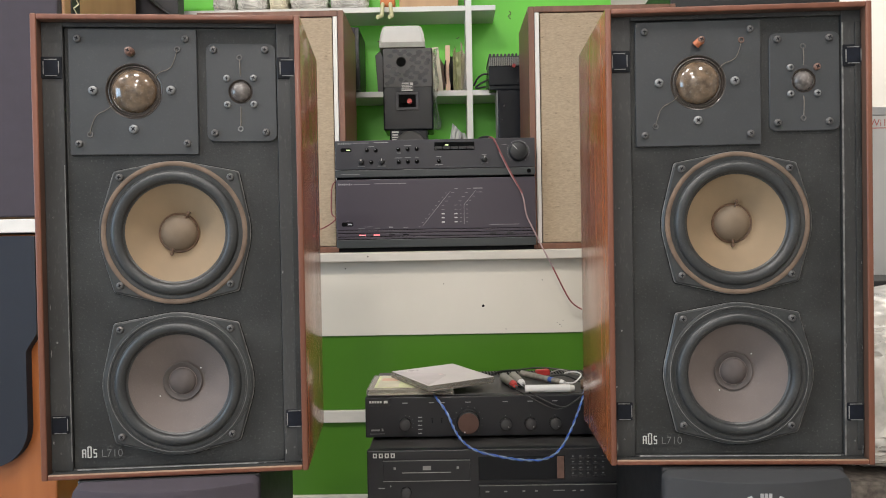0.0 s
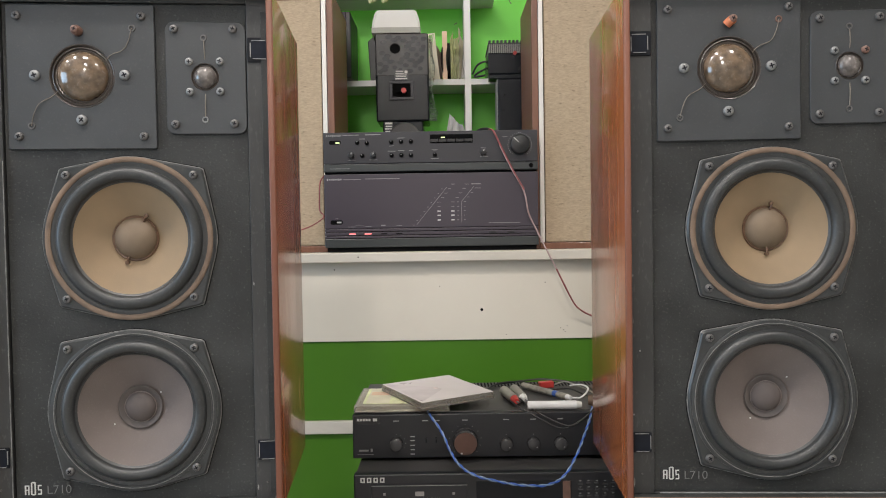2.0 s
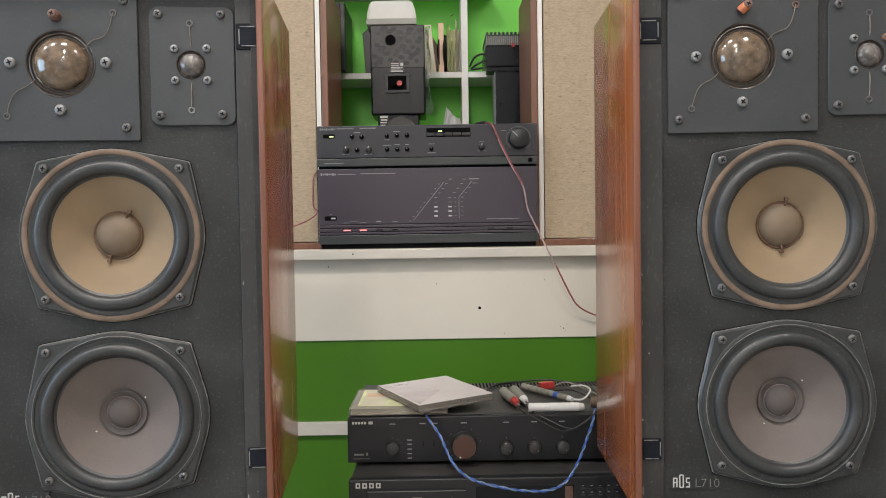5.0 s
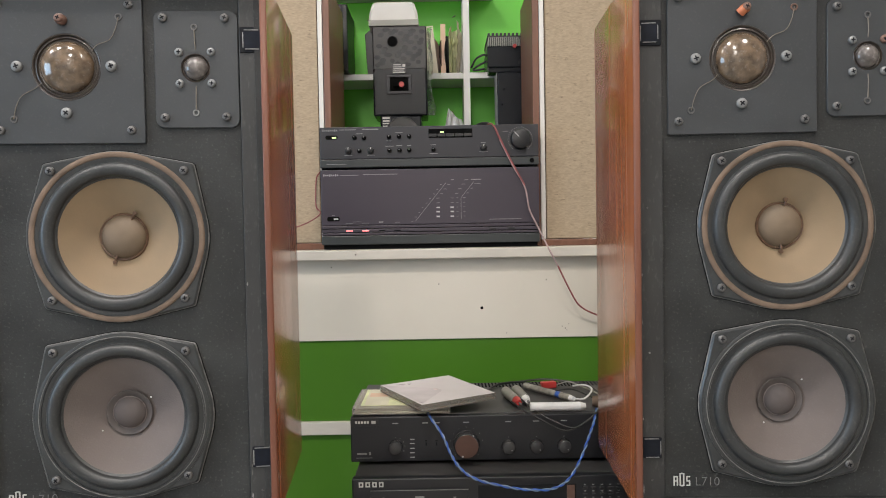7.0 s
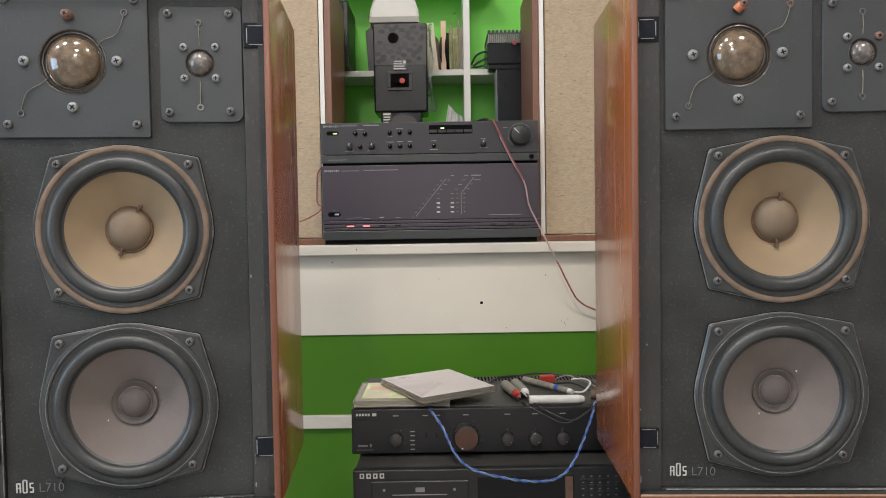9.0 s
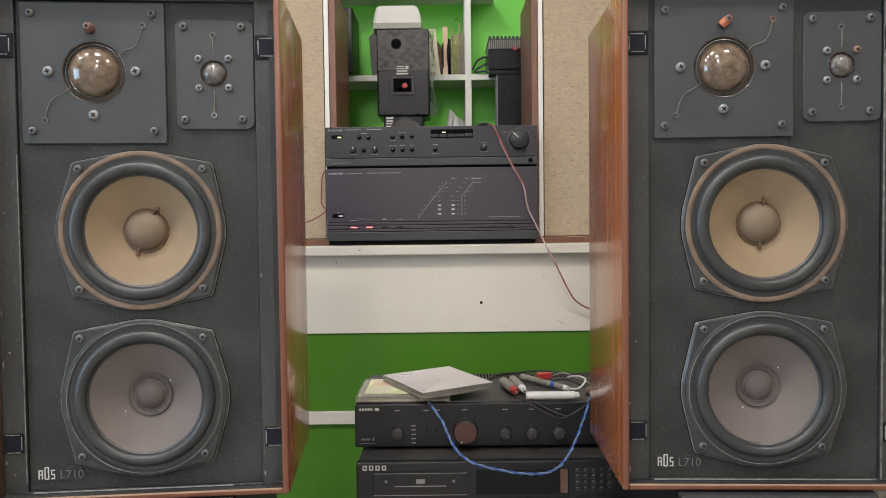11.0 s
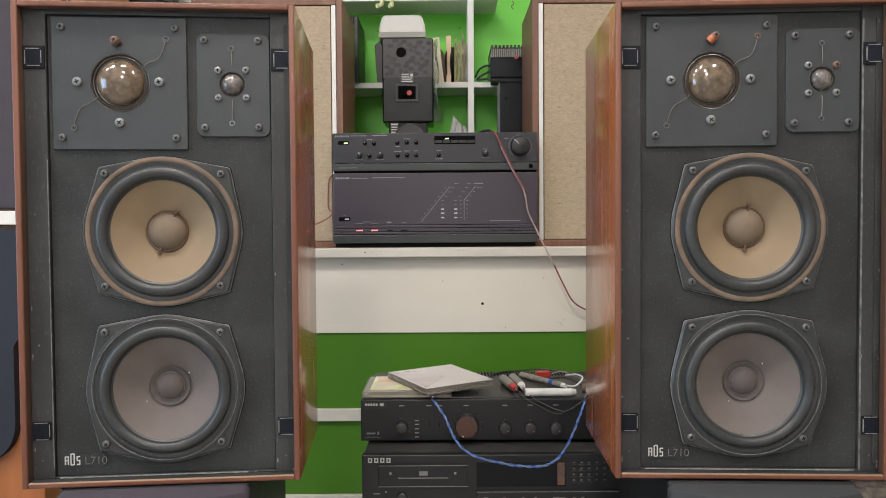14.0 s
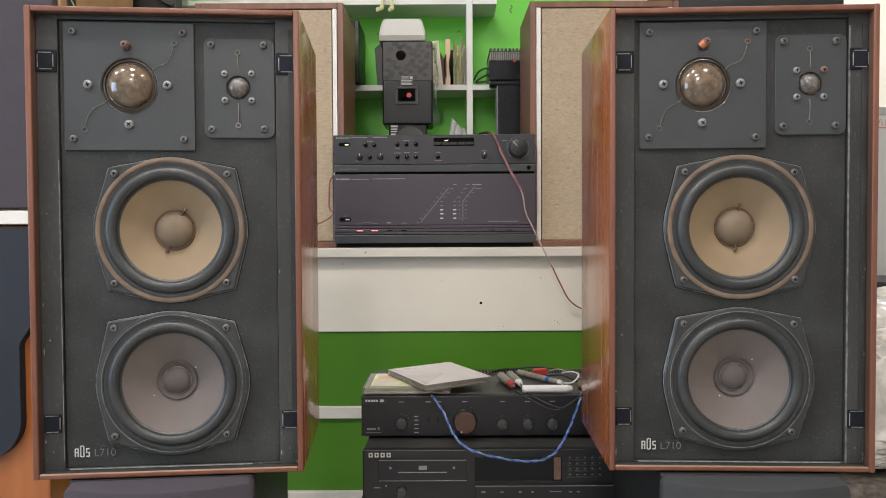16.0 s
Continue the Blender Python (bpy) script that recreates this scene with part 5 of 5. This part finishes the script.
# ---- things on and before the wall shelf ----
def rear_speaker():
    s = thing("mini_loudspeaker", pose(-0.069, 2.02, 1.3010), "gloss black mini loudspeaker seen from behind", "loudspeaker")
    part("cabinet", box(-0.0632, 0.0632, 0, 0.10, 0, 0.2085, 0.004), M["gloss_black"], s)
    lift = pose(0, 0, 0.0095)
    # ceiling reflection on the gloss cabinet, modelled as a grey plate with dark flecks
    bk = part("reflection_plate", box(-0.0610, 0.0610, -0.0015, 0.001, 0.100, 0.197, 0.0006), M["amp_case"], s, "grey plate standing in for the room's reflection", lift)
    for i in range(44):
        x, z = -0.052 + (i * 0.0173) % 0.108, 0.108 + (i * 0.0377) % 0.084
        if (x + 0.016) ** 2 + (z - 0.163) ** 2 > 0.0004:
            part("leaf_reflection", sheet(hull([(x + (0.0062 + 0.0016 * (i % 3)) * math.cos(a + i), z + 0.0052 * math.sin(a + i)) for a in (0, 0.8, 1.6, 2.4, 3.2, 4.4, 5.3)]), -0.00160 - 0.000005 * i, -0.0014, bevel=0.0), M["gloss_black"], bk)
    part("port", lathe([(0.0125, -0.002), (0.0105, -0.0024), (0.0102, -0.0018), (0, -0.0018)], -0.016, 0.163, 28), M["void"], s, m=lift, smooth=True)
    lab = part("label_plate", box(-0.018, 0.0145, -0.0034, -0.0014, 0.088, 0.112), M["amp_face"], s, "small printed label", lift)
    part("label_print", bars([(-0.0060, 0.1085, 0.018, 0.0024), (0.0095, 0.1065, 0.007, 0.007), (-0.0060, 0.1035, 0.020, 0.0016), (-0.0020, 0.0995, 0.027, 0.0016), (-0.0030, 0.0960, 0.024, 0.0014), (-0.0020, 0.0910, 0.028, 0.0026)], -0.0036), M["grey_white"], lab)
    t = part("terminal_cup", box(-0.031, 0.027, -0.0015, 0.001, 0.041, 0.086, 0.0006), M["void"], s, m=lift)
    for b in ((-0.031, 0.027, 0.0795, 0.086), (-0.031, 0.027, 0.041, 0.0475), (-0.031, -0.0235, 0.0475, 0.0795), (0.0195, 0.027, 0.0475, 0.0795)):
        part("cup_edge", box(b[0], b[1], -0.0042, -0.0016, b[2], b[3], 0.0006), M["amp_face"], t)
    part("binding_post", rod((0.004, -0.002, 0.0615), (0.004, -0.014, 0.0615), 0.0062, 16), M["red"], t, "red binding post", smooth=True)
    part("binding_post", rod((-0.009, -0.002, 0.0615), (-0.009, -0.012, 0.0615), 0.0055, 16), M["void"], t, smooth=True)
    film = bmesh.new()
    rows = []
    for a in range(13):
        z = 0.002 + 0.204 * a / 12
        edge = 0.0115 + 0.003 * math.sin(a * 1.1) + (0.006 if a < 2 else 0.0)
        rows.append([film.verts.new((0.0640 + edge * u, 0.010 + 0.006 * math.sin(3 * u + a * 0.7), z)) for u in (0.0, 0.35, 0.7, 1.0)])
    for r0, r1 in zip(rows, rows[1:]):
        for b in range(3):
            film.faces.new((r0[b], r0[b + 1], r1[b + 1], r1[b]))
    bmesh.ops.solidify(film, geom=film.faces[:], thickness=0.0006)
    part("plastic_film", film, M["film"], s, "clear plastic film standing off one edge", smooth=True)
    return s


sub = thing("speaker_stand", pose(-0.069, 1.99, 0.997), "black stand with a grey disc behind the amplifiers", "stand")
part("column", box(-0.048, 0.048, 0.03, 0.16, 0.0, 0.3038, 0.003), M["gloss_black"], sub)
part("disc", lathe([(0.038, 0.026), (0.038, 0.020), (0.034, 0.016), (0, 0.016)], 0.004, 0.262, 40), M["amp_case"], sub, "dark grey disc", smooth=True)
lab = part("label_plate", box(-0.044, -0.024, 0.0280, 0.0296, 0.276, 0.303), M["amp_face"], sub)
part("label_print", bars([(-0.034, 0.299, 0.017, 0.004), (-0.034, 0.292, 0.015, 0.003), (-0.034, 0.286, 0.017, 0.0025), (-0.034, 0.279, 0.016, 0.004)], 0.0276), M["grey_white"], lab)
rear_speaker()
white_box = thing("white_speaker", pose(-0.082, 2.02, 1.5100), "pale rounded plastic speaker on top of a black one", "speaker")
pts = hull([(-0.0575, 0.0), (0.0575, 0.0), (-0.0575, 0.020), (0.0575, 0.020), (-0.0555, 0.033), (0.0555, 0.033)] + [(sx * 0.040 + 0.011 * math.cos(a * math.pi / 8), 0.0455 + 0.011 * math.sin(a * math.pi / 8)) for sx in (-1, 1) for a in range(9)])
part("shell", sheet(pts, 0.0, 0.09, bevel=0.006), M["grey_white"], white_box, smooth=True)
part("base_line", box(-0.058, 0.058, -0.0015, 0.004, 0.0, 0.014, 0.001), M["dim_grey"], white_box)

left_box = thing("shelf_loudspeaker", pose(-0.216, 2.085, 1.422), "dark slim loudspeaker standing on the white shelf", "loudspeaker")
part("cabinet", box(-0.06, 0.017, 0.008, 0.15, 0, 0.163, 0.003), M["plastic"], left_box)
part("grille", box(-0.058, 0.006, 0, 0.008, 0.002, 0.161, 0.002), M["purple_cloth"], left_box)
wedge = thing("dark_speaker", pose(-0.15, 2.14, 1.422), "dark wedge-shaped speaker behind a mini loudspeaker", "speaker")
part("body", sheet([(-0.006, 0.0), (0.055, 0.0), (0.055, 0.118), (0.008, 0.118), (-0.012, 0.100)], 0, 0.09, bevel=0.002), M["plastic"], wedge)


def leaning(name, x, w, h, material, label, cat, lean=0.0, y=2.145, d=0.09):
    return solid(name, box(-w / 2, w / 2, 0, d, 0, h, min(w, 0.004) * 0.25), material, label, cat, m=pose(x, y, 1.4225) @ pose(0, 0, 0, 0, lean, 0))


def fold(name, pts, material, label, cat, bend=0.012, m=None, thick=0.0012):
    """A thin sheet over a fan of points in the xz plane, bent and creased."""
    bm = bmesh.new()
    rows = []
    n = 8
    for i in range(n + 1):
        a, b = Vector(pts[0]).lerp(Vector(pts[1]), i / n), Vector(pts[3]).lerp(Vector(pts[2]), i / n)
        rows.append([bm.verts.new((p.x, bend * noise.noise(Vector((p.x * 40, 3.1, p.y * 40))) + bend * 0.5 * math.sin(i * 1.3), p.y)) for p in [a.lerp(b, j / n) for j in range(n + 1)]])
    for r0, r1 in zip(rows, rows[1:]):
        for j in range(n):
            bm.faces.new((r0[j], r0[j + 1], r1[j + 1], r1[j]))
    bmesh.ops.solidify(bm, geom=bm.faces[:], thickness=thick)
    return solid(name, bm, material, label, cat, m=m)


leaning("paper_sleeve", 0.010, 0.022, 0.120, M["paper_cream"], "cream paper sleeve leaning on the shelf", "sleeve", -6)
leaning("card_strip", 0.0335, 0.013, 0.123, M["paper_pink"], "peach card strip upright on the shelf", "strip", 0, 2.14)
for i, (x, turn) in enumerate(((0.004, 60), (0.044, 66), (0.053, 72))):
    solid("disc", lathe([(0.0, -0.001), (0.050, -0.001), (0.050, 0.001), (0.0, 0.001)], n=40), M["gloss_black"] if i else M["alu"], "dark disc standing on edge" if i else "silvery disc standing on edge", "disc", "discs on the shelf", m=pose(x, 2.175, 1.4730, 0, 0, turn))
fold("wrapped_packet", [(-0.008, 0), (0.006, 0), (0.008, 0.106), (-0.012, 0.098)], M["paper_green"], "pale green packet standing on the shelf", "packet", m=pose(0.060, 2.140, 1.4235, 0, 0, 25))
fold("wrapped_packet", [(-0.007, 0), (0.007, 0), (0.011, 0.082), (-0.002, 0.130)], M["paper_cream"], "cream pointed packet standing on the shelf", "packet", m=pose(0.0715, 2.136, 1.4235, 0, 0, -20))
fold("wrapped_packet", [(-0.006, 0), (0.006, 0), (0.006, 0.070), (-0.006, 0.085)], M["glue"], "brown packet standing on the shelf", "packet", m=pose(0.066, 2.150, 1.4235, 0, 0, 10))
fold("wrapped_packet", [(-0.004, 0), (0.005, 0), (0.003, 0.118), (-0.005, 0.100)], M["paper_green"], "pale green packet standing on the shelf", "packet", 0.006, m=pose(0.052, 2.134, 1.4235, 0, 0, -8))
fold("wrapped_packet", [(-0.004, 0), (0.004, 0), (0.010, 0.095), (0.004, 0.112)], M["tissue"], "white paper packet standing on the shelf", "packet", 0.005, m=pose(0.078, 2.133, 1.4235, 0, 0, 6))


def heat_sink():
    s = thing("power_supply", pose(0.140, 2.085, 1.4225), "black finned power unit on the shelf", "power unit")
    part("body", box(0, 0.11, -0.002, 0.14, 0.0, 0.052, 0.003), M["gloss_black"], s)
    part("front_lip", box(0.002, 0.11, -0.004, 0.040, -0.012, -0.0004, 0.002), M["gloss_black"], s)
    part("core", box(0.004, 0.106, 0.010, 0.14, 0.0524, 0.074), M["plastic"], s)
    for i in range(22):
        x = 0.003 + i * 0.0049
        part("fin", box(x, x + 0.0024, -0.001, 0.14, 0.0526, 0.0740), M["dim_grey"], s)
    part("top_bar", box(0.001, 0.109, -0.002, 0.14, 0.0742, 0.0765), M["plastic"], s)
    for i in range(11):
        x = 0.002 + i * 0.0098
        part("tab", box(x, x + 0.0055, -0.001, 0.14, 0.0767, 0.0835, 0.0008), M["plastic"], s)
    part("red_knob", rod((0.066, -0.010, 0.050), (0.066, 0.001, 0.050), 0.0046, 14), M["red"], s, "red knob", smooth=True)
    return s


heat_sink()
tall_box = thing("black_box", pose(0.158, 2.04, 0.997), "tall black box with a pale edge on the ledge", "box")
part("case", box(0.0023, 0.077, 0, 0.08, 0, 0.406, 0.003), M["gloss_black"], tall_box)
part("pale_edge", box(0.0, 0.0022, 0.001, 0.07, 0, 0.405, 0.001), M["edge_lit"], tall_box)
fold("crumpled_tissue", [(-0.022, 0), (0.024, 0), (0.008, 0.030), (-0.012, 0.054)], M["tissue"], "crumpled white tissue behind the amplifiers", "tissue", 0.007, pose(0.055, 2.05, 1.2685))
fold("crumpled_tissue", [(-0.016, 0), (0.024, 0), (0.014, 0.024), (-0.010, 0.032)], M["tissue"], "crumpled white tissue behind the amplifiers", "tissue", 0.008, pose(0.060, 2.035, 1.2685, 0, 0, 12))
solid("cone_box", box(0.02, 0.09, 2.03, 2.09, 0.997, 1.268, 0.002), M["amp_case"], "black box behind the amplifiers", "box")
solid("black_lead", tube([(0.09, 1.97, 1.245), (0.105, 1.93, 1.262), (0.125, 1.90, 1.263), (0.14, 1.88, 1.250), (0.145, 1.87, 1.238)], 0.0035, 8), M["black_cable"], "black lead on top of the preamplifier", "cable", smooth=True)
solid("black_lead", tube([(0.103, 2.14, 1.435), (0.115, 2.13, 1.455), (0.135, 2.12, 1.462), (0.145, 2.13, 1.452), (0.120, 2.14, 1.440), (0.108, 2.13, 1.427), (0.135, 2.12, 1.428)], 0.0025, 8), M["black_cable"], "black lead coiled on the shelf", "cable", smooth=True)
# upper shelf
fig = bmesh.new()
box(-0.020, 0.020, -0.01, 0.03, 0.002, 0.045, 0.008, fig)
k = len(fig.faces)
for x, e in ((-0.012, -0.016), (0.009, 0.016)):
    tube([(x, -0.006, 0.008), (x, -0.020, 0.002), (x + (e - x) * 0.5, -0.022, -0.026)], 0.0050, 10, fig)
    tube([(x + (e - x) * 0.5, -0.022, -0.026), (e - 0.004, -0.030, -0.032), (e - 0.009, -0.036, -0.034)], 0.0058, 10, fig, steps=3)
fig.faces.ensure_lookup_table()
for f in fig.faces[k:]:
    f.material_index = 1
solid("toy_figure", fig, [M["orange_fig"], M["yellow_fig"]], "small orange and yellow toy sitting on the shelf edge", "toy", m=pose(-0.126, 2.14, 1.648), smooth=True)
solid("wooden_box", box(-0.095, 0.065, 2.15, 2.24, 1.6482, 1.72, 0.002), M["pale_wood"], "pale wooden box on the upper shelf", "box")


def crumpled_packet(x0, x1, h, seed, material, label):
    bm = bmesh.new()
    bmesh.ops.create_icosphere(bm, subdivisions=5, radius=1)
    hw = (x1 - x0) / 2
    for v in bm.verts:
        p = v.co.copy()
        q = p * 4 + Vector((seed, seed * 2.3, 0))
        k = 1 + 0.10 * abs(noise.noise(q)) + 0.16 * abs(noise.noise(q * 2.7)) + 0.07 * abs(noise.noise(q * 6.1)) - 0.12
        sq = [math.copysign(abs(c) ** 0.4, c) for c in p]
        v.co = Vector((sq[0] * hw * k, sq[1] * 0.045 * k, h / 2 + sq[2] * h / 2 * (k if p.z > 0 else 1)))
    return solid("plastic_packet", bm, material, label, "packet", "packets on the upper shelf", m=pose((x0 + x1) / 2, 2.19, 1.6482))


crumpled_packet(-0.605, -0.545, 0.085, 1.0, M["wrap"], "clear crumpled plastic packet on the upper shelf")
crumpled_packet(-0.540, -0.455, 0.095, 4.0, M["wrap"], "clear crumpled plastic packet on the upper shelf")
crumpled_packet(-0.450, -0.400, 0.080, 7.0, M["paper_cream"], "crumpled cream paper packet on the upper shelf")
crumpled_packet(-0.395, -0.290, 0.090, 9.0, M["wrap"], "clear crumpled plastic packet on the upper shelf")
crumpled_packet(-0.285, -0.180, 0.085, 12.0, M["wrap"], "clear crumpled plastic packet on the upper shelf")


# ---- things to the sides ----
def big_speaker():
    s = thing("tower_loudspeaker", pose(-1.16, 1.60, 0.0), "orange-wood loudspeaker with navy cloth grille", "loudspeaker")
    part("cabinet", box(0, 0.392, 0.02, 0.36, 0, 1.048, 0.004), M["orange_wood"], s)
    edge = [(0.02, 1.044), (0.02, 0.585)] + [(0.2680 + 0.080 * math.cos(radians(a)), 0.665 + 0.080 * math.sin(radians(a))) for a in range(-90, 1, 9)] + [(0.3480, 0.813), (0.3505, 0.820), (0.3690, 0.848), (0.3705, 0.855), (0.3705, 1.044)]
    bm = bmesh.new()
    face = bm.faces.new([bm.verts.new((x, 0.0, z)) for x, z in edge])
    grown = bmesh.ops.extrude_face_region(bm, geom=[face])
    for v in grown["geom"]:
        if isinstance(v, bmesh.types.BMVert):
            v.co.y = 0.02
    part("grille", bm, M["navy_cloth"], s, "navy-black cloth grille with stepped outline")
    return s


big_speaker()
solid("light_board", box(-1.20, -0.66, 1.60, 1.98, 1.0505, 1.0775, 0.002), M["trim_white"], "pale board lying on a loudspeaker", "board")
up = thing("upper_loudspeaker", pose(-1.15, 1.60, 1.078), "large tan-wood loudspeaker with plum cloth grille on a board", "loudspeaker")
part("cabinet", box(0, 0.4205, 0.02, 0.36, 0, 0.64, 0.004), M["tan_wood"], up)
part("grille", box(0.003, 0.4175, 0, 0.02, 0.004, 0.636, 0.003), M["purple_cloth"], up, "plum-black cloth grille")
strip = part("side_strip", box(0.4203, 0.4225, 0.046, 0.080, 0.03, 0.62, 0.0006), M["plastic"], up, "black strip with a white zigzag")
part("zigzag", tube([(0.4228, 0.063 + 0.010 * (-1) ** k, 0.036 + 0.0145 * k) for k in range(40)], 0.0022, 6, steps=1), M["paper_cream"], strip)
solid("grey_case", box(-0.763, -0.647, 2.015, 2.06, 0, 1.80, 0.003), M["amp_face"], "dark grey tall case by the wall", "case")
solid("black_lead", tube([(-0.752, 2.006, 1.690), (-0.726, 2.006, 1.655), (-0.700, 2.006, 1.628), (-0.672, 2.006, 1.606), (-0.650, 2.006, 1.597)], 0.0045, 8), M["black_cable"], "black lead slung across a grey case", "cable", smooth=True)
tall = thing("black_loudspeaker", pose(0.560, 1.90, 0), "tall black loudspeaker behind a teak one", "loudspeaker")
part("cabinet", box(0, 0.40, 0, 0.30, 0, 1.64, 0.004), M["plastic"], tall)
board = thing("white_board", pose(1.02, 2.35, 0.80), "white board with red writing in a grey frame", "whiteboard")
part("panel", box(0.0, 0.9, 0.004, 0.03, 0.0, 0.568), M["board"], board)
part("frame", box(-0.01, 0.91, 0.0, 0.032, 0.569, 0.594, 0.002), M["alu"], board)
lettering("writing", "Wi", 0.030, 0.2690, 0.0032, 0.537, M["red"], board, -0.0004)
part("writing", bars([(0.3150 + 0.010 * k, 0.5470, 0.0016, 0.020 - 0.005 * (k % 2)) for k in range(4)] + [(0.312, 0.5310, 0.078, 0.0024)], 0.003), M["red"], board)
part("leg", box(0.0, 0.05, 0.035, 0.06, -0.78, 0.55), M["alu"], board)
part("leg", box(0.84, 0.89, 0.035, 0.06, -0.78, 0.55), M["alu"], board)


def film_bundle():
    s = bmesh.new()
    bmesh.ops.create_icosphere(s, subdivisions=6, radius=1)
    for v in s.verts:
        p = v.co.copy()
        k = 1 + 0.10 * noise.noise(p * 3) + 0.10 * abs(noise.noise(p * 8)) + 0.06 * abs(noise.noise(p * 19)) + 0.03 * abs(noise.noise(p * 45))
        sq = [math.copysign(abs(c) ** 0.55, c) for c in p]
        v.co = Vector((sq[0] * 0.30 * k, sq[1] * 0.2 * k, 0.168 + sq[2] * 0.168 * (k if p.z > 0 else 1)))
    return solid("wrapped_parcel", s, M["wrap"], "parcel wrapped in crumpled clear plastic film", "parcel", m=pose(0.98, 1.75, 0.547), smooth=True)


film_bundle()
solid("storage_box", box(0.70, 1.28, 1.56, 1.95, 0, 0.546, 0.006), M["sacking"], "rough grey-brown box under a wrapped parcel", "box")
solid("dark_case", box(1.10, 1.55, 2.05, 2.30, 0, 0.896, 0.004), M["plastic"], "black case behind a wrapped bundle", "case")
